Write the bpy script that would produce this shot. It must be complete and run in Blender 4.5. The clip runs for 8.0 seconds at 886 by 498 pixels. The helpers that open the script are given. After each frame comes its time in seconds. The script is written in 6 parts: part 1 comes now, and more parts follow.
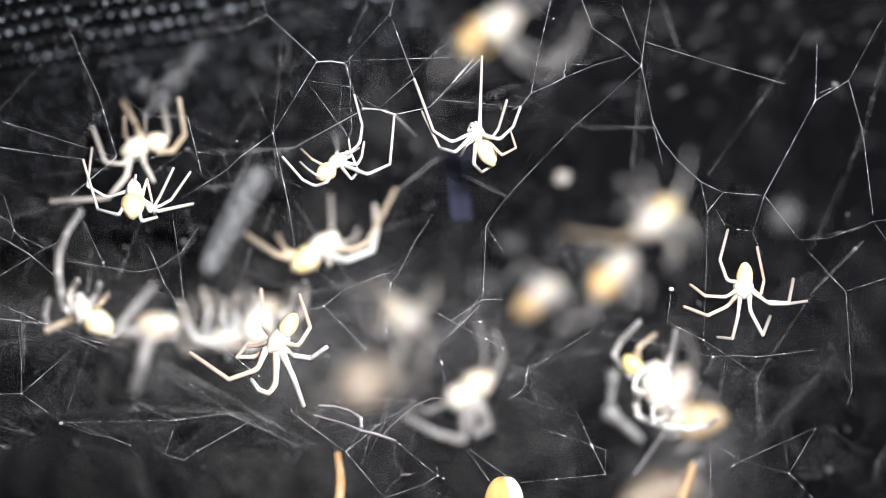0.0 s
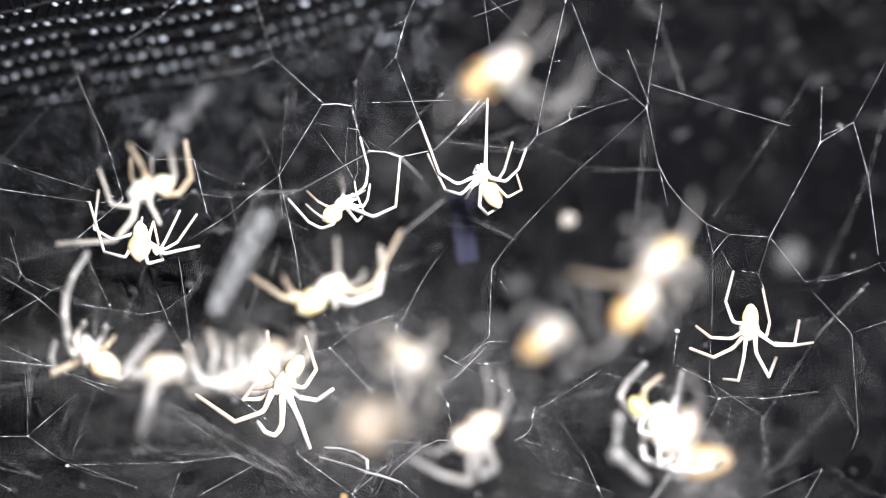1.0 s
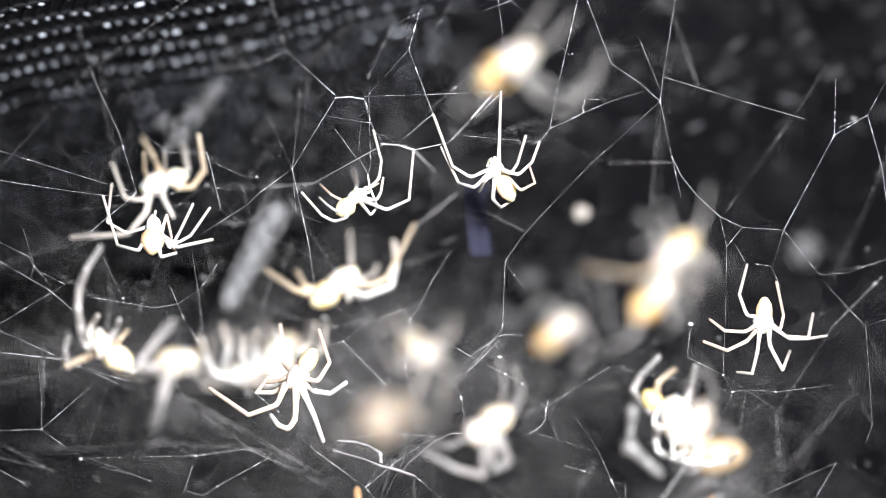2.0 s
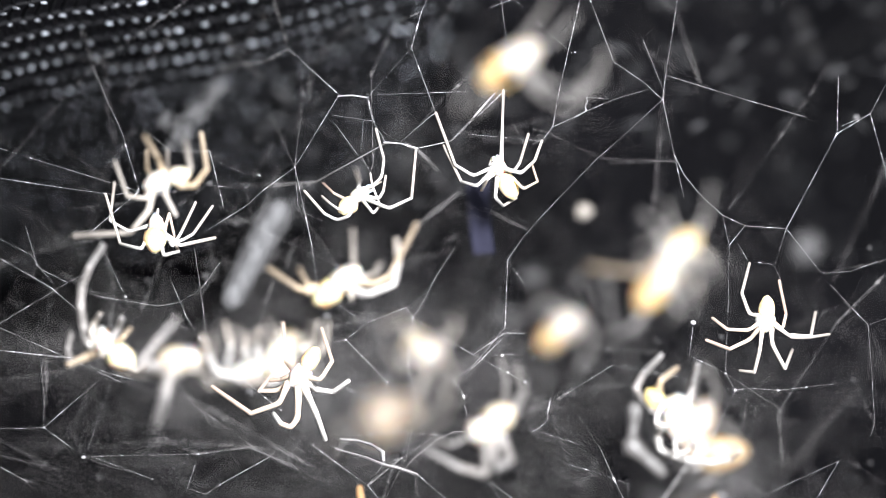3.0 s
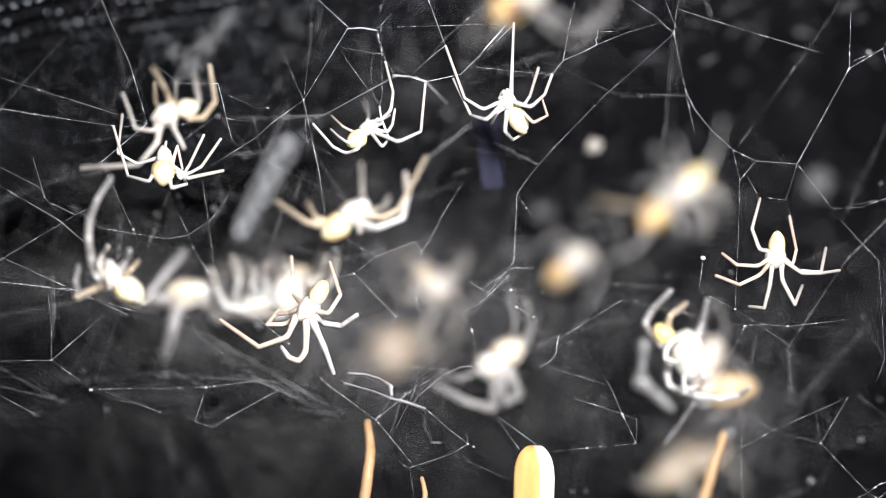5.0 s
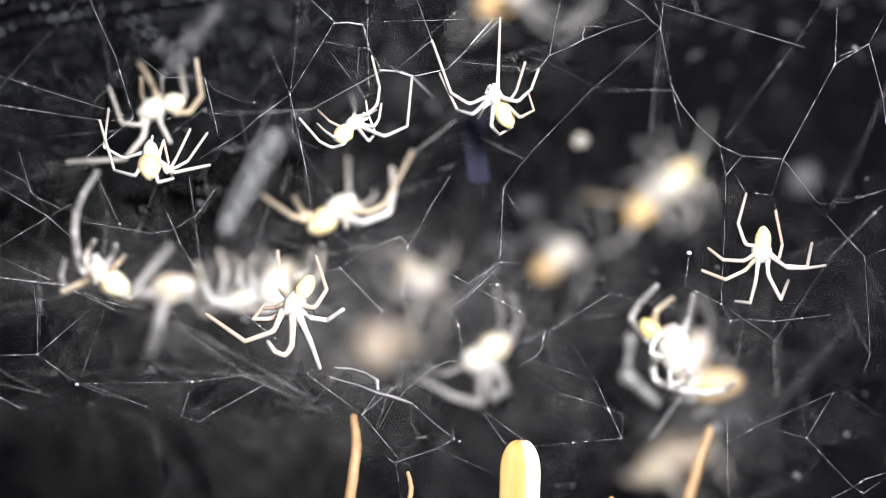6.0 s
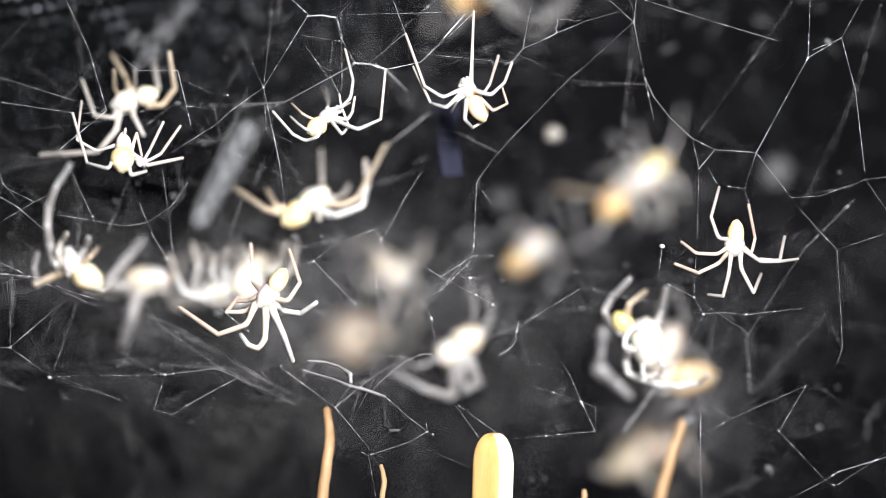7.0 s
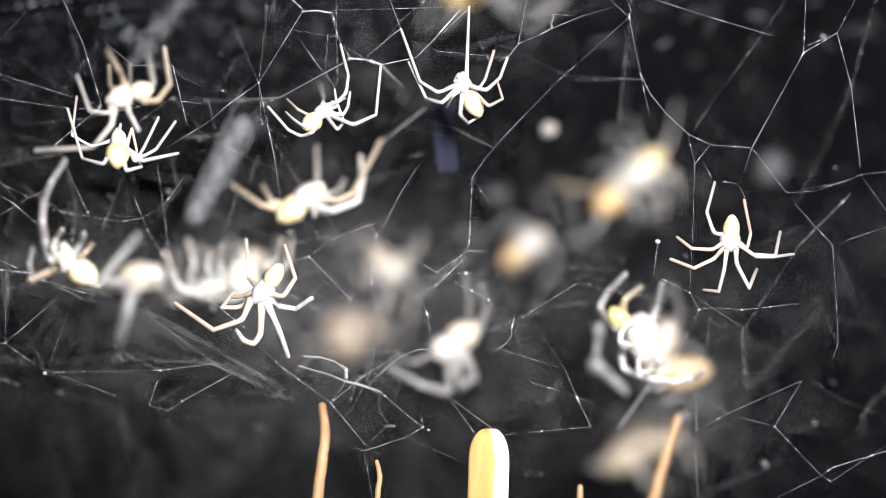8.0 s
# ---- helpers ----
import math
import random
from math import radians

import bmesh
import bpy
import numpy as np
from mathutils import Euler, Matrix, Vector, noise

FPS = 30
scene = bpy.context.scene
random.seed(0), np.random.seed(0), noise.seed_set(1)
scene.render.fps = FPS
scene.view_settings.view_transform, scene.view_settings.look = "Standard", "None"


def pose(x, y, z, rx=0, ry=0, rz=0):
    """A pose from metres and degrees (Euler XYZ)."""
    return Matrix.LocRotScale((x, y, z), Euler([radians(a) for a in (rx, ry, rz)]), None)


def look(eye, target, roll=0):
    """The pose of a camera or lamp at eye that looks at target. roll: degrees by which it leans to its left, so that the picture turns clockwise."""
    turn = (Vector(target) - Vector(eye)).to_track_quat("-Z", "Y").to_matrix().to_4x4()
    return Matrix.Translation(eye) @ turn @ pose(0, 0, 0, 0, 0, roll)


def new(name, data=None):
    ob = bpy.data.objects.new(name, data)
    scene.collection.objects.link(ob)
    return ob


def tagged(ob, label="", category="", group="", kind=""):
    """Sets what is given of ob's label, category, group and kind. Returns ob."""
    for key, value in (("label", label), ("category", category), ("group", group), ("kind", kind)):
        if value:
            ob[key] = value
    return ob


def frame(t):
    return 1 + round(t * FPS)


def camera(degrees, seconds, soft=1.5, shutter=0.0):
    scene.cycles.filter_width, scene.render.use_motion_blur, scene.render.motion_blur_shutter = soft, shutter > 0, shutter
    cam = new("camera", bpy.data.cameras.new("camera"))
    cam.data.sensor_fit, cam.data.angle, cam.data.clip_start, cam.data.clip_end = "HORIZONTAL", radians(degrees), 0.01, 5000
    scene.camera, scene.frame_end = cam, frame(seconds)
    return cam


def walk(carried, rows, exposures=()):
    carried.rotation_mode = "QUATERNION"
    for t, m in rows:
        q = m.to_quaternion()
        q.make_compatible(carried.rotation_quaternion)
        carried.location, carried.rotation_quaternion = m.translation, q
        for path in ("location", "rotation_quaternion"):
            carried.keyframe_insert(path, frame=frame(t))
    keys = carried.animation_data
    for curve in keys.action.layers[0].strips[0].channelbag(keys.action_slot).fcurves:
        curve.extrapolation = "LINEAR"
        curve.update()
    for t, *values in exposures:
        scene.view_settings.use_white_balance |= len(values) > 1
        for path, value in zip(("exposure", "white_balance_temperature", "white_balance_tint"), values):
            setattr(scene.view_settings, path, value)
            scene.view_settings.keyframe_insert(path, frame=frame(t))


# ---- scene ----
MM = 0.001
WEB_HEIGHT = 0.080          # height of the web's middle above the cage floor
EYE_BACK = 0.1815           # the lens stands this far before the web's middle
cam = camera(20.0, 8.0, 0.55)
cam.data.dof.use_dof = True
cam.data.dof.focus_distance = EYE_BACK
cam.data.dof.aperture_fstop = 8.4
cam.data.dof.aperture_blades = 0
# seconds, yaw, pitch, roll, millimetres forward: the hand-held camera pans and tilts almost on the spot
TURNS = [
    (0, 0.000, 0.000, 0.000, -0.00),
    (0.1, 0.082, 0.098, -0.006, -0.09),
    (0.2, 0.083, 0.881, -0.011, -0.18),
    (0.3, 0.032, 1.151, -0.017, -0.27),
    (0.4, 0.032, 1.111, -0.022, -0.36),
    (0.5, 0.043, 1.106, -0.028, -0.46),
    (0.7, 0.084, 1.060, -0.042, -0.37),
    (1, 0.133, 0.959, -0.064, -0.23),
    (1.2, 0.252, 0.883, -0.080, -0.17),
    (1.5, 0.384, 0.817, -0.105, -0.09),
    (1.7, 0.420, 0.808, -0.101, -0.09),
    (2.8, 0.458, 0.788, -0.075, -0.12),
    (3, 0.496, 0.769, -0.071, -0.12),
    (3.2, 0.612, 0.692, -0.052, -0.02),
    (3.3, 0.740, 0.500, -0.043, 0.03),
    (3.4, 0.920, 0.295, -0.033, 0.09),
    (3.5, 1.031, 0.097, -0.024, 0.14),
    (3.7, 1.454, -0.488, 0.040, 0.30),
    (3.8, 1.465, -0.578, 0.072, 0.38),
    (4, 1.263, -0.624, 0.136, 0.54),
    (4.2, 1.086, -0.674, 0.150, 0.58),
    (4.5, 0.836, -0.711, 0.172, 0.64),
    (4.7, 0.749, -0.725, 0.183, 0.63),
    (5.8, 0.553, -0.778, 0.240, 0.58),
    (6, 0.388, -0.855, 0.251, 0.57),
    (6.5, -0.084, -0.879, 0.328, 0.49),
    (7, -0.221, -1.009, 0.313, 0.53),
    (7.5, -0.262, -1.087, 0.320, 0.58),
    (8, -0.325, -1.113, 0.282, 0.65),
]
walk(cam, [(t, pose(0, ahead * MM - EYE_BACK, WEB_HEIGHT, 90 + pitch, 0, yaw) @ pose(0, 0, 0, 0, 0, roll)) for t, yaw, pitch, roll, ahead in TURNS],
     exposures=[(0.0, 0.05), (0.2, 0.38), (0.5, 0.47), (1.5, 0.51), (3.0, 0.53), (3.5, 0.49), (4.0, 0.2), (4.5, 0.05), (8.0, 0.05)])

# ---- light: one small white lamp held beside the lens, in an otherwise dark cage ----
world = bpy.data.worlds.new("dark_room")
scene.world = world
world.use_nodes = True
world.node_tree.nodes["Background"].inputs["Color"].default_value = (0.55, 0.6, 0.7, 1)
world.node_tree.nodes["Background"].inputs["Strength"].default_value = 0.01
torch = bpy.data.lights.new("torch", "AREA")
torch.shape, torch.size, torch.energy, torch.color = "DISK", 0.022, 0.735, (0.945, 0.95, 1.0)
torch_lamp = new("torch_lamp", torch)
torch_lamp.matrix_world = look((0.025, -0.125, WEB_HEIGHT + 0.030), (-0.001, 0.008, WEB_HEIGHT - 0.003))


# ---- materials ----
def material(name, colour, rough=0.5, spread=0.0, scale=300.0, bump=0.0, subsurface=0.0, second=None, island=0.0, gloss=0.5, grain=1.0):
    """A surface whose colour wanders between two tones at two scales, with a fine relief."""
    mat = bpy.data.materials.new(name)
    mat.use_nodes = True
    nodes, links = mat.node_tree.nodes, mat.node_tree.links
    shader = nodes["Principled BSDF"]
    shader.inputs["Roughness"].default_value = rough
    shader.inputs["Specular IOR Level"].default_value = gloss
    if subsurface:
        shader.inputs["Subsurface Weight"].default_value = subsurface
        shader.inputs["Subsurface Radius"].default_value = (1.0, 0.6, 0.3)
        shader.inputs["Subsurface Scale"].default_value = 0.0011
    where = nodes.new("ShaderNodeTexCoord")
    coarse, fine = nodes.new("ShaderNodeTexNoise"), nodes.new("ShaderNodeTexNoise")
    coarse.inputs["Scale"].default_value, fine.inputs["Scale"].default_value = scale, scale * 6
    coarse.inputs["Detail"].default_value = 3
    stretched = nodes.new("ShaderNodeMapping")
    stretched.inputs["Scale"].default_value = (1, 1, grain)
    links.new(where.outputs["Object"], stretched.inputs["Vector"])
    for tex in (coarse, fine):
        links.new(stretched.outputs["Vector"], tex.inputs["Vector"])
    both = nodes.new("ShaderNodeMath")
    both.operation = "MULTIPLY_ADD"
    links.new(fine.outputs["Fac"], both.inputs[0])
    both.inputs[1].default_value = 0.35
    links.new(coarse.outputs["Fac"], both.inputs[2])
    ramp = nodes.new("ShaderNodeValToRGB")
    ramp.color_ramp.elements[0].position, ramp.color_ramp.elements[1].position = 0.5, 0.85
    other = second or tuple(c * (1 - spread) for c in colour)
    ramp.color_ramp.elements[0].color, ramp.color_ramp.elements[1].color = (*other, 1), (*colour, 1)
    links.new(both.outputs[0], ramp.inputs["Fac"])
    last = ramp.outputs["Color"]
    if island:
        geo, vary, mix = nodes.new("ShaderNodeNewGeometry"), nodes.new("ShaderNodeMapRange"), nodes.new("ShaderNodeMix")
        mix.data_type, mix.blend_type = "RGBA", "MULTIPLY"
        mix.inputs["Factor"].default_value = 1
        vary.inputs["To Min"].default_value = 1 - island
        power = nodes.new("ShaderNodeMath")
        power.operation, power.inputs[1].default_value = "POWER", 1.7
        links.new(geo.outputs["Random Per Island"], power.inputs[0])
        links.new(power.outputs[0], vary.inputs["Value"])
        links.new(last, mix.inputs[6])
        links.new(vary.outputs["Result"], mix.inputs[7])
        last = mix.outputs[2]
    links.new(last, shader.inputs["Base Color"])
    if bump:
        relief = nodes.new("ShaderNodeBump")
        relief.inputs["Strength"].default_value, relief.inputs["Distance"].default_value = bump, 0.0001
        links.new(fine.outputs["Fac"], relief.inputs["Height"])
        links.new(relief.outputs["Normal"], shader.inputs["Normal"])
    return mat


PALE = material("pale_spider_skin", (0.65, 0.60, 0.53), 0.38, 0.14, 900, 0.25, 0.85)
YELLOW = material("yellow_abdomen_skin", (0.80, 0.70, 0.46), 0.35, 0, 900, 0.3, 0.6, second=(0.72, 0.52, 0.24))
AMBER = material("amber_abdomen_skin", (0.80, 0.58, 0.32), 0.4, 0, 700, 0.3, 0.85, second=(0.72, 0.46, 0.20))
LEG = material("pale_leg_skin", (0.56, 0.54, 0.505), 0.4, 0.25, 1200, 0.2)
TAN = material("tan_leg_skin", (0.60, 0.48, 0.37), 0.42, 0.2, 1200, 0.2)
MID_LEG = material("cream_leg_skin", (0.46, 0.42, 0.365), 0.4, 0.14, 1200, 0.2)
SAND = material("sandy_leg_skin", (0.46, 0.36, 0.245), 0.42, 0.2, 1200, 0.2)
SAND_FOOT = material("sandy_foot_skin", (0.36, 0.29, 0.21), 0.42, 0.2, 1200, 0.2)
MID_FOOT = material("cream_foot_skin", (0.34, 0.31, 0.275), 0.42, 0.2, 1200, 0.2)
CREAM = material("cream_abdomen_skin", (0.64, 0.55, 0.42), 0.38, 0.14, 700, 0.3, 0.6)
LEMON = material("lemon_abdomen_skin", (0.78, 0.70, 0.52), 0.38, 0, 700, 0.3, 0.6, second=(0.76, 0.63, 0.36))
GOLD = material("golden_abdomen_skin", (0.74, 0.60, 0.27), 0.4, 0, 700, 0.3, 0.6, second=(0.66, 0.46, 0.15))
PEACH = material("peach_abdomen_skin", (0.52, 0.40, 0.255), 0.4, 0, 700, 0.3, 0.5, second=(0.50, 0.345, 0.18))
DUSKY = material("pinkish_spider_skin", (0.62, 0.53, 0.45), 0.4, 0.2, 700, 0.3, 0.5)
ORANGE = material("dull_orange_skin", (0.74, 0.60, 0.45), 0.4, 0.2, 700, 0.3, 0.5)
# opaque leg and foot colours dimmed in steps, for legs that look faint
DIM_LEG = material("dim_leg_skin", (0.40, 0.38, 0.36), 0.4, 0.12, 1200, 0.2)
GREY_FOOT = material("grey_foot_skin", (0.43, 0.385, 0.335), 0.4, 0.15, 1200, 0.2)
ROSY_FOOT = material("rosy_foot_skin", (0.46, 0.34, 0.265), 0.42, 0.2, 1200, 0.2)
DIM_FOOT = material("dim_foot_skin", (0.26, 0.25, 0.24), 0.4, 0.15, 1200, 0.2)
HAZY_LEG = material("hazy_leg_skin", (0.19, 0.18, 0.17), 0.4, 0.12, 1200, 0.2)
GREY_LEG = material("grey_leg_skin", (0.29, 0.272, 0.255), 0.4, 0.12, 1200, 0.2)
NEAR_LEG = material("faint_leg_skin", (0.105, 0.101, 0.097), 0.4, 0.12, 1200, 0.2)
FOOT = {"grey_leg_skin": DIM_FOOT, "faint_leg_skin": NEAR_LEG, "hazy_leg_skin": HAZY_LEG, "cream_leg_skin": MID_FOOT, "sandy_leg_skin": SAND_FOOT, "pale_leg_skin": GREY_FOOT, "tan_leg_skin": ROSY_FOOT, "dim_leg_skin": DIM_FOOT}
SILK = material("white_silk", (0.80, 0.80, 0.80), 0.45, 0.75, 1500, 0.2)
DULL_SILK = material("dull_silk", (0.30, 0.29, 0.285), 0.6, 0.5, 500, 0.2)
# silk darkened to give the dimness of beads and wads set back
DIM_SILK = material("dim_silk", (0.115, 0.114, 0.114), 0.8, 0.72, 420, 0.5)
# dark colour of the flocks that make up the mottled background haze
FLOCK = material("dark_haze_silk", (0.06, 0.06, 0.063), 0.8, 0.6, 420, 0.5, island=0.85)
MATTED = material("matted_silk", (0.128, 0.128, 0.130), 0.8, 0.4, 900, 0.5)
STRAW = material("dry_straw", (0.39, 0.245, 0.125), 0.55, 0, 1500, 0.3, second=(0.29, 0.165, 0.07), grain=0.2)
WOOD = material("yellow_wood", (0.64, 0.42, 0.15), 0.6, 0, 260, 0.3, second=(0.52, 0.275, 0.07), grain=0.45)
# lighter wood colour that paints the lamplight on the stick's right side
LIT_WOOD = material("lit_side_wood", (0.86, 0.80, 0.66), 0.6, 0.1, 900, 0.3, grain=0.12)
YARN = material("black_net_yarn", (0.004, 0.0042, 0.005), 0.6, 0.4, 900, 0.5, gloss=0.1)
# pale colour for dots that stand in for highlights on the black yarn
GLINT = material("net_yarn_glints", (0.50, 0.535, 0.59), 0.3, 0.4, 500, 0.3, island=0.85)
FABRIC = material("black_cage_cloth", (0.0098, 0.0096, 0.0112), 0.9, 0, 60, 0.6, second=(0.005, 0.005, 0.006), gloss=0.05)
BLUE = material("faded_blue_plastic", (0.022, 0.0225, 0.036), 0.9, 0.35, 300, 0.3, gloss=0.05)


# ---- mesh helpers; the numbers of the things below are millimetres ----
def at(x, y, z):
    return Vector((x * MM, y * MM, z * MM + WEB_HEIGHT))


def tube(points, radii, sides=8, closed=True):
    """A round tube through the points, with a radius at each and rounded ends."""
    pts = [Vector(p) for p in points]
    rad = list(radii)
    if closed:
        a, b = (pts[0] - pts[1]).normalized(), (pts[-1] - pts[-2]).normalized()
        pts = [pts[0] + a * rad[0] * 0.8, pts[0] + a * rad[0] * 0.45] + pts + [pts[-1] + b * rad[-1] * 0.45, pts[-1] + b * rad[-1] * 0.8]
        rad = [rad[0] * 0.35, rad[0] * 0.8] + rad + [rad[-1] * 0.8, rad[-1] * 0.35]
    bm = bmesh.new()
    rings = []
    side = None
    for i, p in enumerate(pts):
        way = (pts[min(i + 1, len(pts) - 1)] - pts[max(i - 1, 0)]).normalized()
        if side is None:
            side = way.orthogonal().normalized()
        side = (side - way * side.dot(way)).normalized()
        up = way.cross(side)
        rings.append([bm.verts.new(p + (side * math.cos(6.28319 * k / sides) + up * math.sin(6.28319 * k / sides)) * rad[i]) for k in range(sides)])
    for a, b in zip(rings, rings[1:]):
        for k in range(sides):
            bm.faces.new((a[k], a[(k + 1) % sides], b[(k + 1) % sides], b[k])).smooth = True
    bm.faces.new(rings[0][::-1])
    bm.faces.new(rings[-1])
    return bm


def egg(long, wide, deep, blunt=0.0, wrinkle=0.0, seed=0, rings=14, sides=18):
    """An egg along x; blunt > 0 makes its +x end thicker."""
    bm = bmesh.new()
    rows = []
    for i in range(1, rings):
        a = math.pi * i / rings
        c, s = math.cos(a), math.sin(a) * (1 + blunt * math.cos(a))
        row = []
        for k in range(sides):
            b = 6.28319 * k / sides
            v = Vector((c * long / 2, s * math.cos(b) * wide / 2, s * math.sin(b) * deep / 2))
            v *= 1 + wrinkle * noise.noise(Vector((c * 2 + seed, s * math.cos(b) * 2, s * math.sin(b) * 2)))
            row.append(bm.verts.new(v))
        rows.append(row)
    tips = bm.verts.new((long / 2, 0, 0)), bm.verts.new((-long / 2, 0, 0))
    for a, b in zip(rows, rows[1:]):
        for k in range(sides):
            bm.faces.new((a[k], b[k], b[(k + 1) % sides], a[(k + 1) % sides])).smooth = True
    for k in range(sides):
        bm.faces.new((tips[0], rows[0][k], rows[0][(k + 1) % sides])).smooth = True
        bm.faces.new((tips[1], rows[-1][(k + 1) % sides], rows[-1][k])).smooth = True
    return bm


def mesh_object(name, bm, mat):
    bmesh.ops.recalc_face_normals(bm, faces=bm.faces)
    data = bpy.data.meshes.new(name)
    bm.to_mesh(data)
    bm.free()
    data.materials.append(mat)
    return new(name, data)


def add_to(target, source):
    """Joins one bmesh into another."""
    data = bpy.data.meshes.new("piece")
    source.to_mesh(data)
    source.free()
    target.from_mesh(data)
    bpy.data.meshes.remove(data)


def part(name, bm, mat, parent, label=""):
    ob = mesh_object(name, bm, mat)
    ob.parent = parent
    return tagged(ob, label)


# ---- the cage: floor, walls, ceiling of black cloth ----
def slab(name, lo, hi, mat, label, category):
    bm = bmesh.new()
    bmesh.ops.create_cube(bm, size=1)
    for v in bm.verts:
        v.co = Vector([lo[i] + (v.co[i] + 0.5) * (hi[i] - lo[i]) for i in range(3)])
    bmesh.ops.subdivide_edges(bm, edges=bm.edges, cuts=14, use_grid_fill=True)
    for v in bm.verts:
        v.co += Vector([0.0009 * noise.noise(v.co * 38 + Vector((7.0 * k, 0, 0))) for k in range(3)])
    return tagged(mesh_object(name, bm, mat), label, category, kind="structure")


slab("floor", (-0.16, -0.30, -0.006), (0.16, 0.120, 0.0), FABRIC, "black cloth floor of a small rearing cage", "floor")
slab("wall_back", (-0.16, 0.120, -0.006), (0.16, 0.125, 0.20), FABRIC, "black cloth back wall, faintly creased", "wall")
slab("wall_left", (-0.166, -0.30, -0.006), (-0.161, 0.125, 0.20), FABRIC, "black cloth side wall of the cage", "wall")
slab("wall_right", (0.161, -0.30, -0.006), (0.166, 0.125, 0.20), FABRIC, "black cloth side wall of the cage", "wall")
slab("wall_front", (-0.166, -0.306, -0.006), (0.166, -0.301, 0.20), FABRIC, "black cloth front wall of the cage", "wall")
slab("ceiling", (-0.166, -0.306, 0.201), (0.166, 0.125, 0.206), FABRIC, "black cloth ceiling of the cage", "ceiling")


# ---- the net that slants away behind the upper part of the web ----
def net():
    thing = tagged(new("mesh_net"), "black knotted net slanting behind the web with painted pale glints", "net")
    corner, along, down = Vector((-37.13, -12.05, 25.60)), Vector((0.97, 0.06, 0.22)), Vector((-0.30, 1.96, -1.00))
    rnd = random.Random(5)
    yarn, glint_dots = bmesh.new(), bmesh.new()
    rows, cols = 27, 42
    places = {}
    for i in range(rows):
        for j in range(cols):
            sag = Vector((rnd.gauss(0, 0.05), rnd.gauss(0, 0.12) + 0.5 * noise.noise(Vector((i * 0.11, j * 0.09, 0))), rnd.gauss(0, 0.07) + 0.4 * math.sin(j * 0.21)))
            places[i, j] = (corner + along * (j + 0.5 * (i % 2)) + down * i + sag)

    for i in range(rows):
        add_to(yarn, tube([at(*places[i, j]) for j in range(cols)], [0.00027] * cols, 5))
    for j in range(0, cols):
        add_to(yarn, tube([at(*places[i, j]) for i in range(rows)], [0.00020] * rows, 4))
    for (i, j), p in places.items():
        if rnd.random() < 0.88:
            # the painted highlights shrink lower down, which dims them there
            size = rnd.uniform(0.16, 0.34) * max(0.68, min(1.2, 0.68 + 0.065 * (p.z - 13))) * (1 + 0.012 * max(0, min(j, 22) - 12)) * (1 if j < 26 else 0.8)
            bm = egg(size * rnd.uniform(1.2, 2.3) * MM, size * 0.9 * MM, size * 0.85 * MM, 0, 0, 0, 4, 6)
            bmesh.ops.transform(bm, matrix=Matrix.Translation(at(*p) + Vector((0.00009, -0.00012, -0.00026))) @ Euler((0, rnd.gauss(0, 0.3), 0)).to_matrix().to_4x4(), verts=bm.verts)
            add_to(glint_dots, bm)
    tagged(part("yarn", yarn, YARN, thing), kind="stuff")
    tagged(part("yarn_glints", glint_dots, GLINT, thing, "small pale dots painted as glints on the yarn"), kind="stuff")


net()


# ---- spiderlings ----
def spiderling(label, x, y, z):
    thing = tagged(new("spiderling"), label, "spider", "spiderlings in the web")
    thing.location = at(x, y, z)
    return thing


def local(p):
    return Vector(p) * MM


def head(spider, long, wide, angle, x, y, z, mat=PALE):
    """The fused head and chest, with a narrower front."""
    bm = egg(long * MM, wide * MM, wide * 0.85 * MM, -0.25, 0.10, long)
    bmesh.ops.transform(bm, matrix=Matrix.Translation(local((x, y, z))) @ pose(0, 0, 0, 0, -angle, 0), verts=bm.verts)
    body = part("cephalothorax", bm, mat, spider)
    if abs(spider.location.y) < 0.001 and angle in (30, 110):
        turn = Matrix.Translation(local((x, y, z))) @ pose(0, 0, 0, 0, -angle, 0)
        for side in (-1, 1):
            palp = [turn @ local(p) for p in ((long * 0.30, -0.1, side * wide * 0.12), (long * 0.46, -0.2, side * wide * 0.17), (long * 0.53, -0.25, side * wide * 0.10))]
            part("pedipalp", tube(palp, [0.00012, 0.00013, 0.00010], 8), mat, body)
    return body


def belly(spider, long, wide, angle, x, y, z, mat=YELLOW):
    """The abdomen, pear-shaped and lightly wrinkled, with its spinnerets."""
    bm = egg(long * MM, wide * MM, wide * 0.95 * MM, -0.16, 0.07, wide * 3, 18, 22)
    bmesh.ops.transform(bm, matrix=Matrix.Translation(local((x, y, z))) @ pose(0, 0, 0, 0, -angle, 0), verts=bm.verts)
    ob = part("abdomen", bm, mat, spider, "yellowish translucent abdomen" if mat == YELLOW else "orange translucent abdomen")
    tip = egg(0.12 * wide * MM, 0.09 * wide * MM, 0.09 * wide * MM, 0, 0, 0, 6, 8)
    a = radians(angle)
    bmesh.ops.transform(tip, matrix=Matrix.Translation(local((x + math.cos(a) * long * 0.485, y, z + math.sin(a) * long * 0.485))), verts=tip.verts)
    part("spinneret", tip, mat, ob)
    return ob


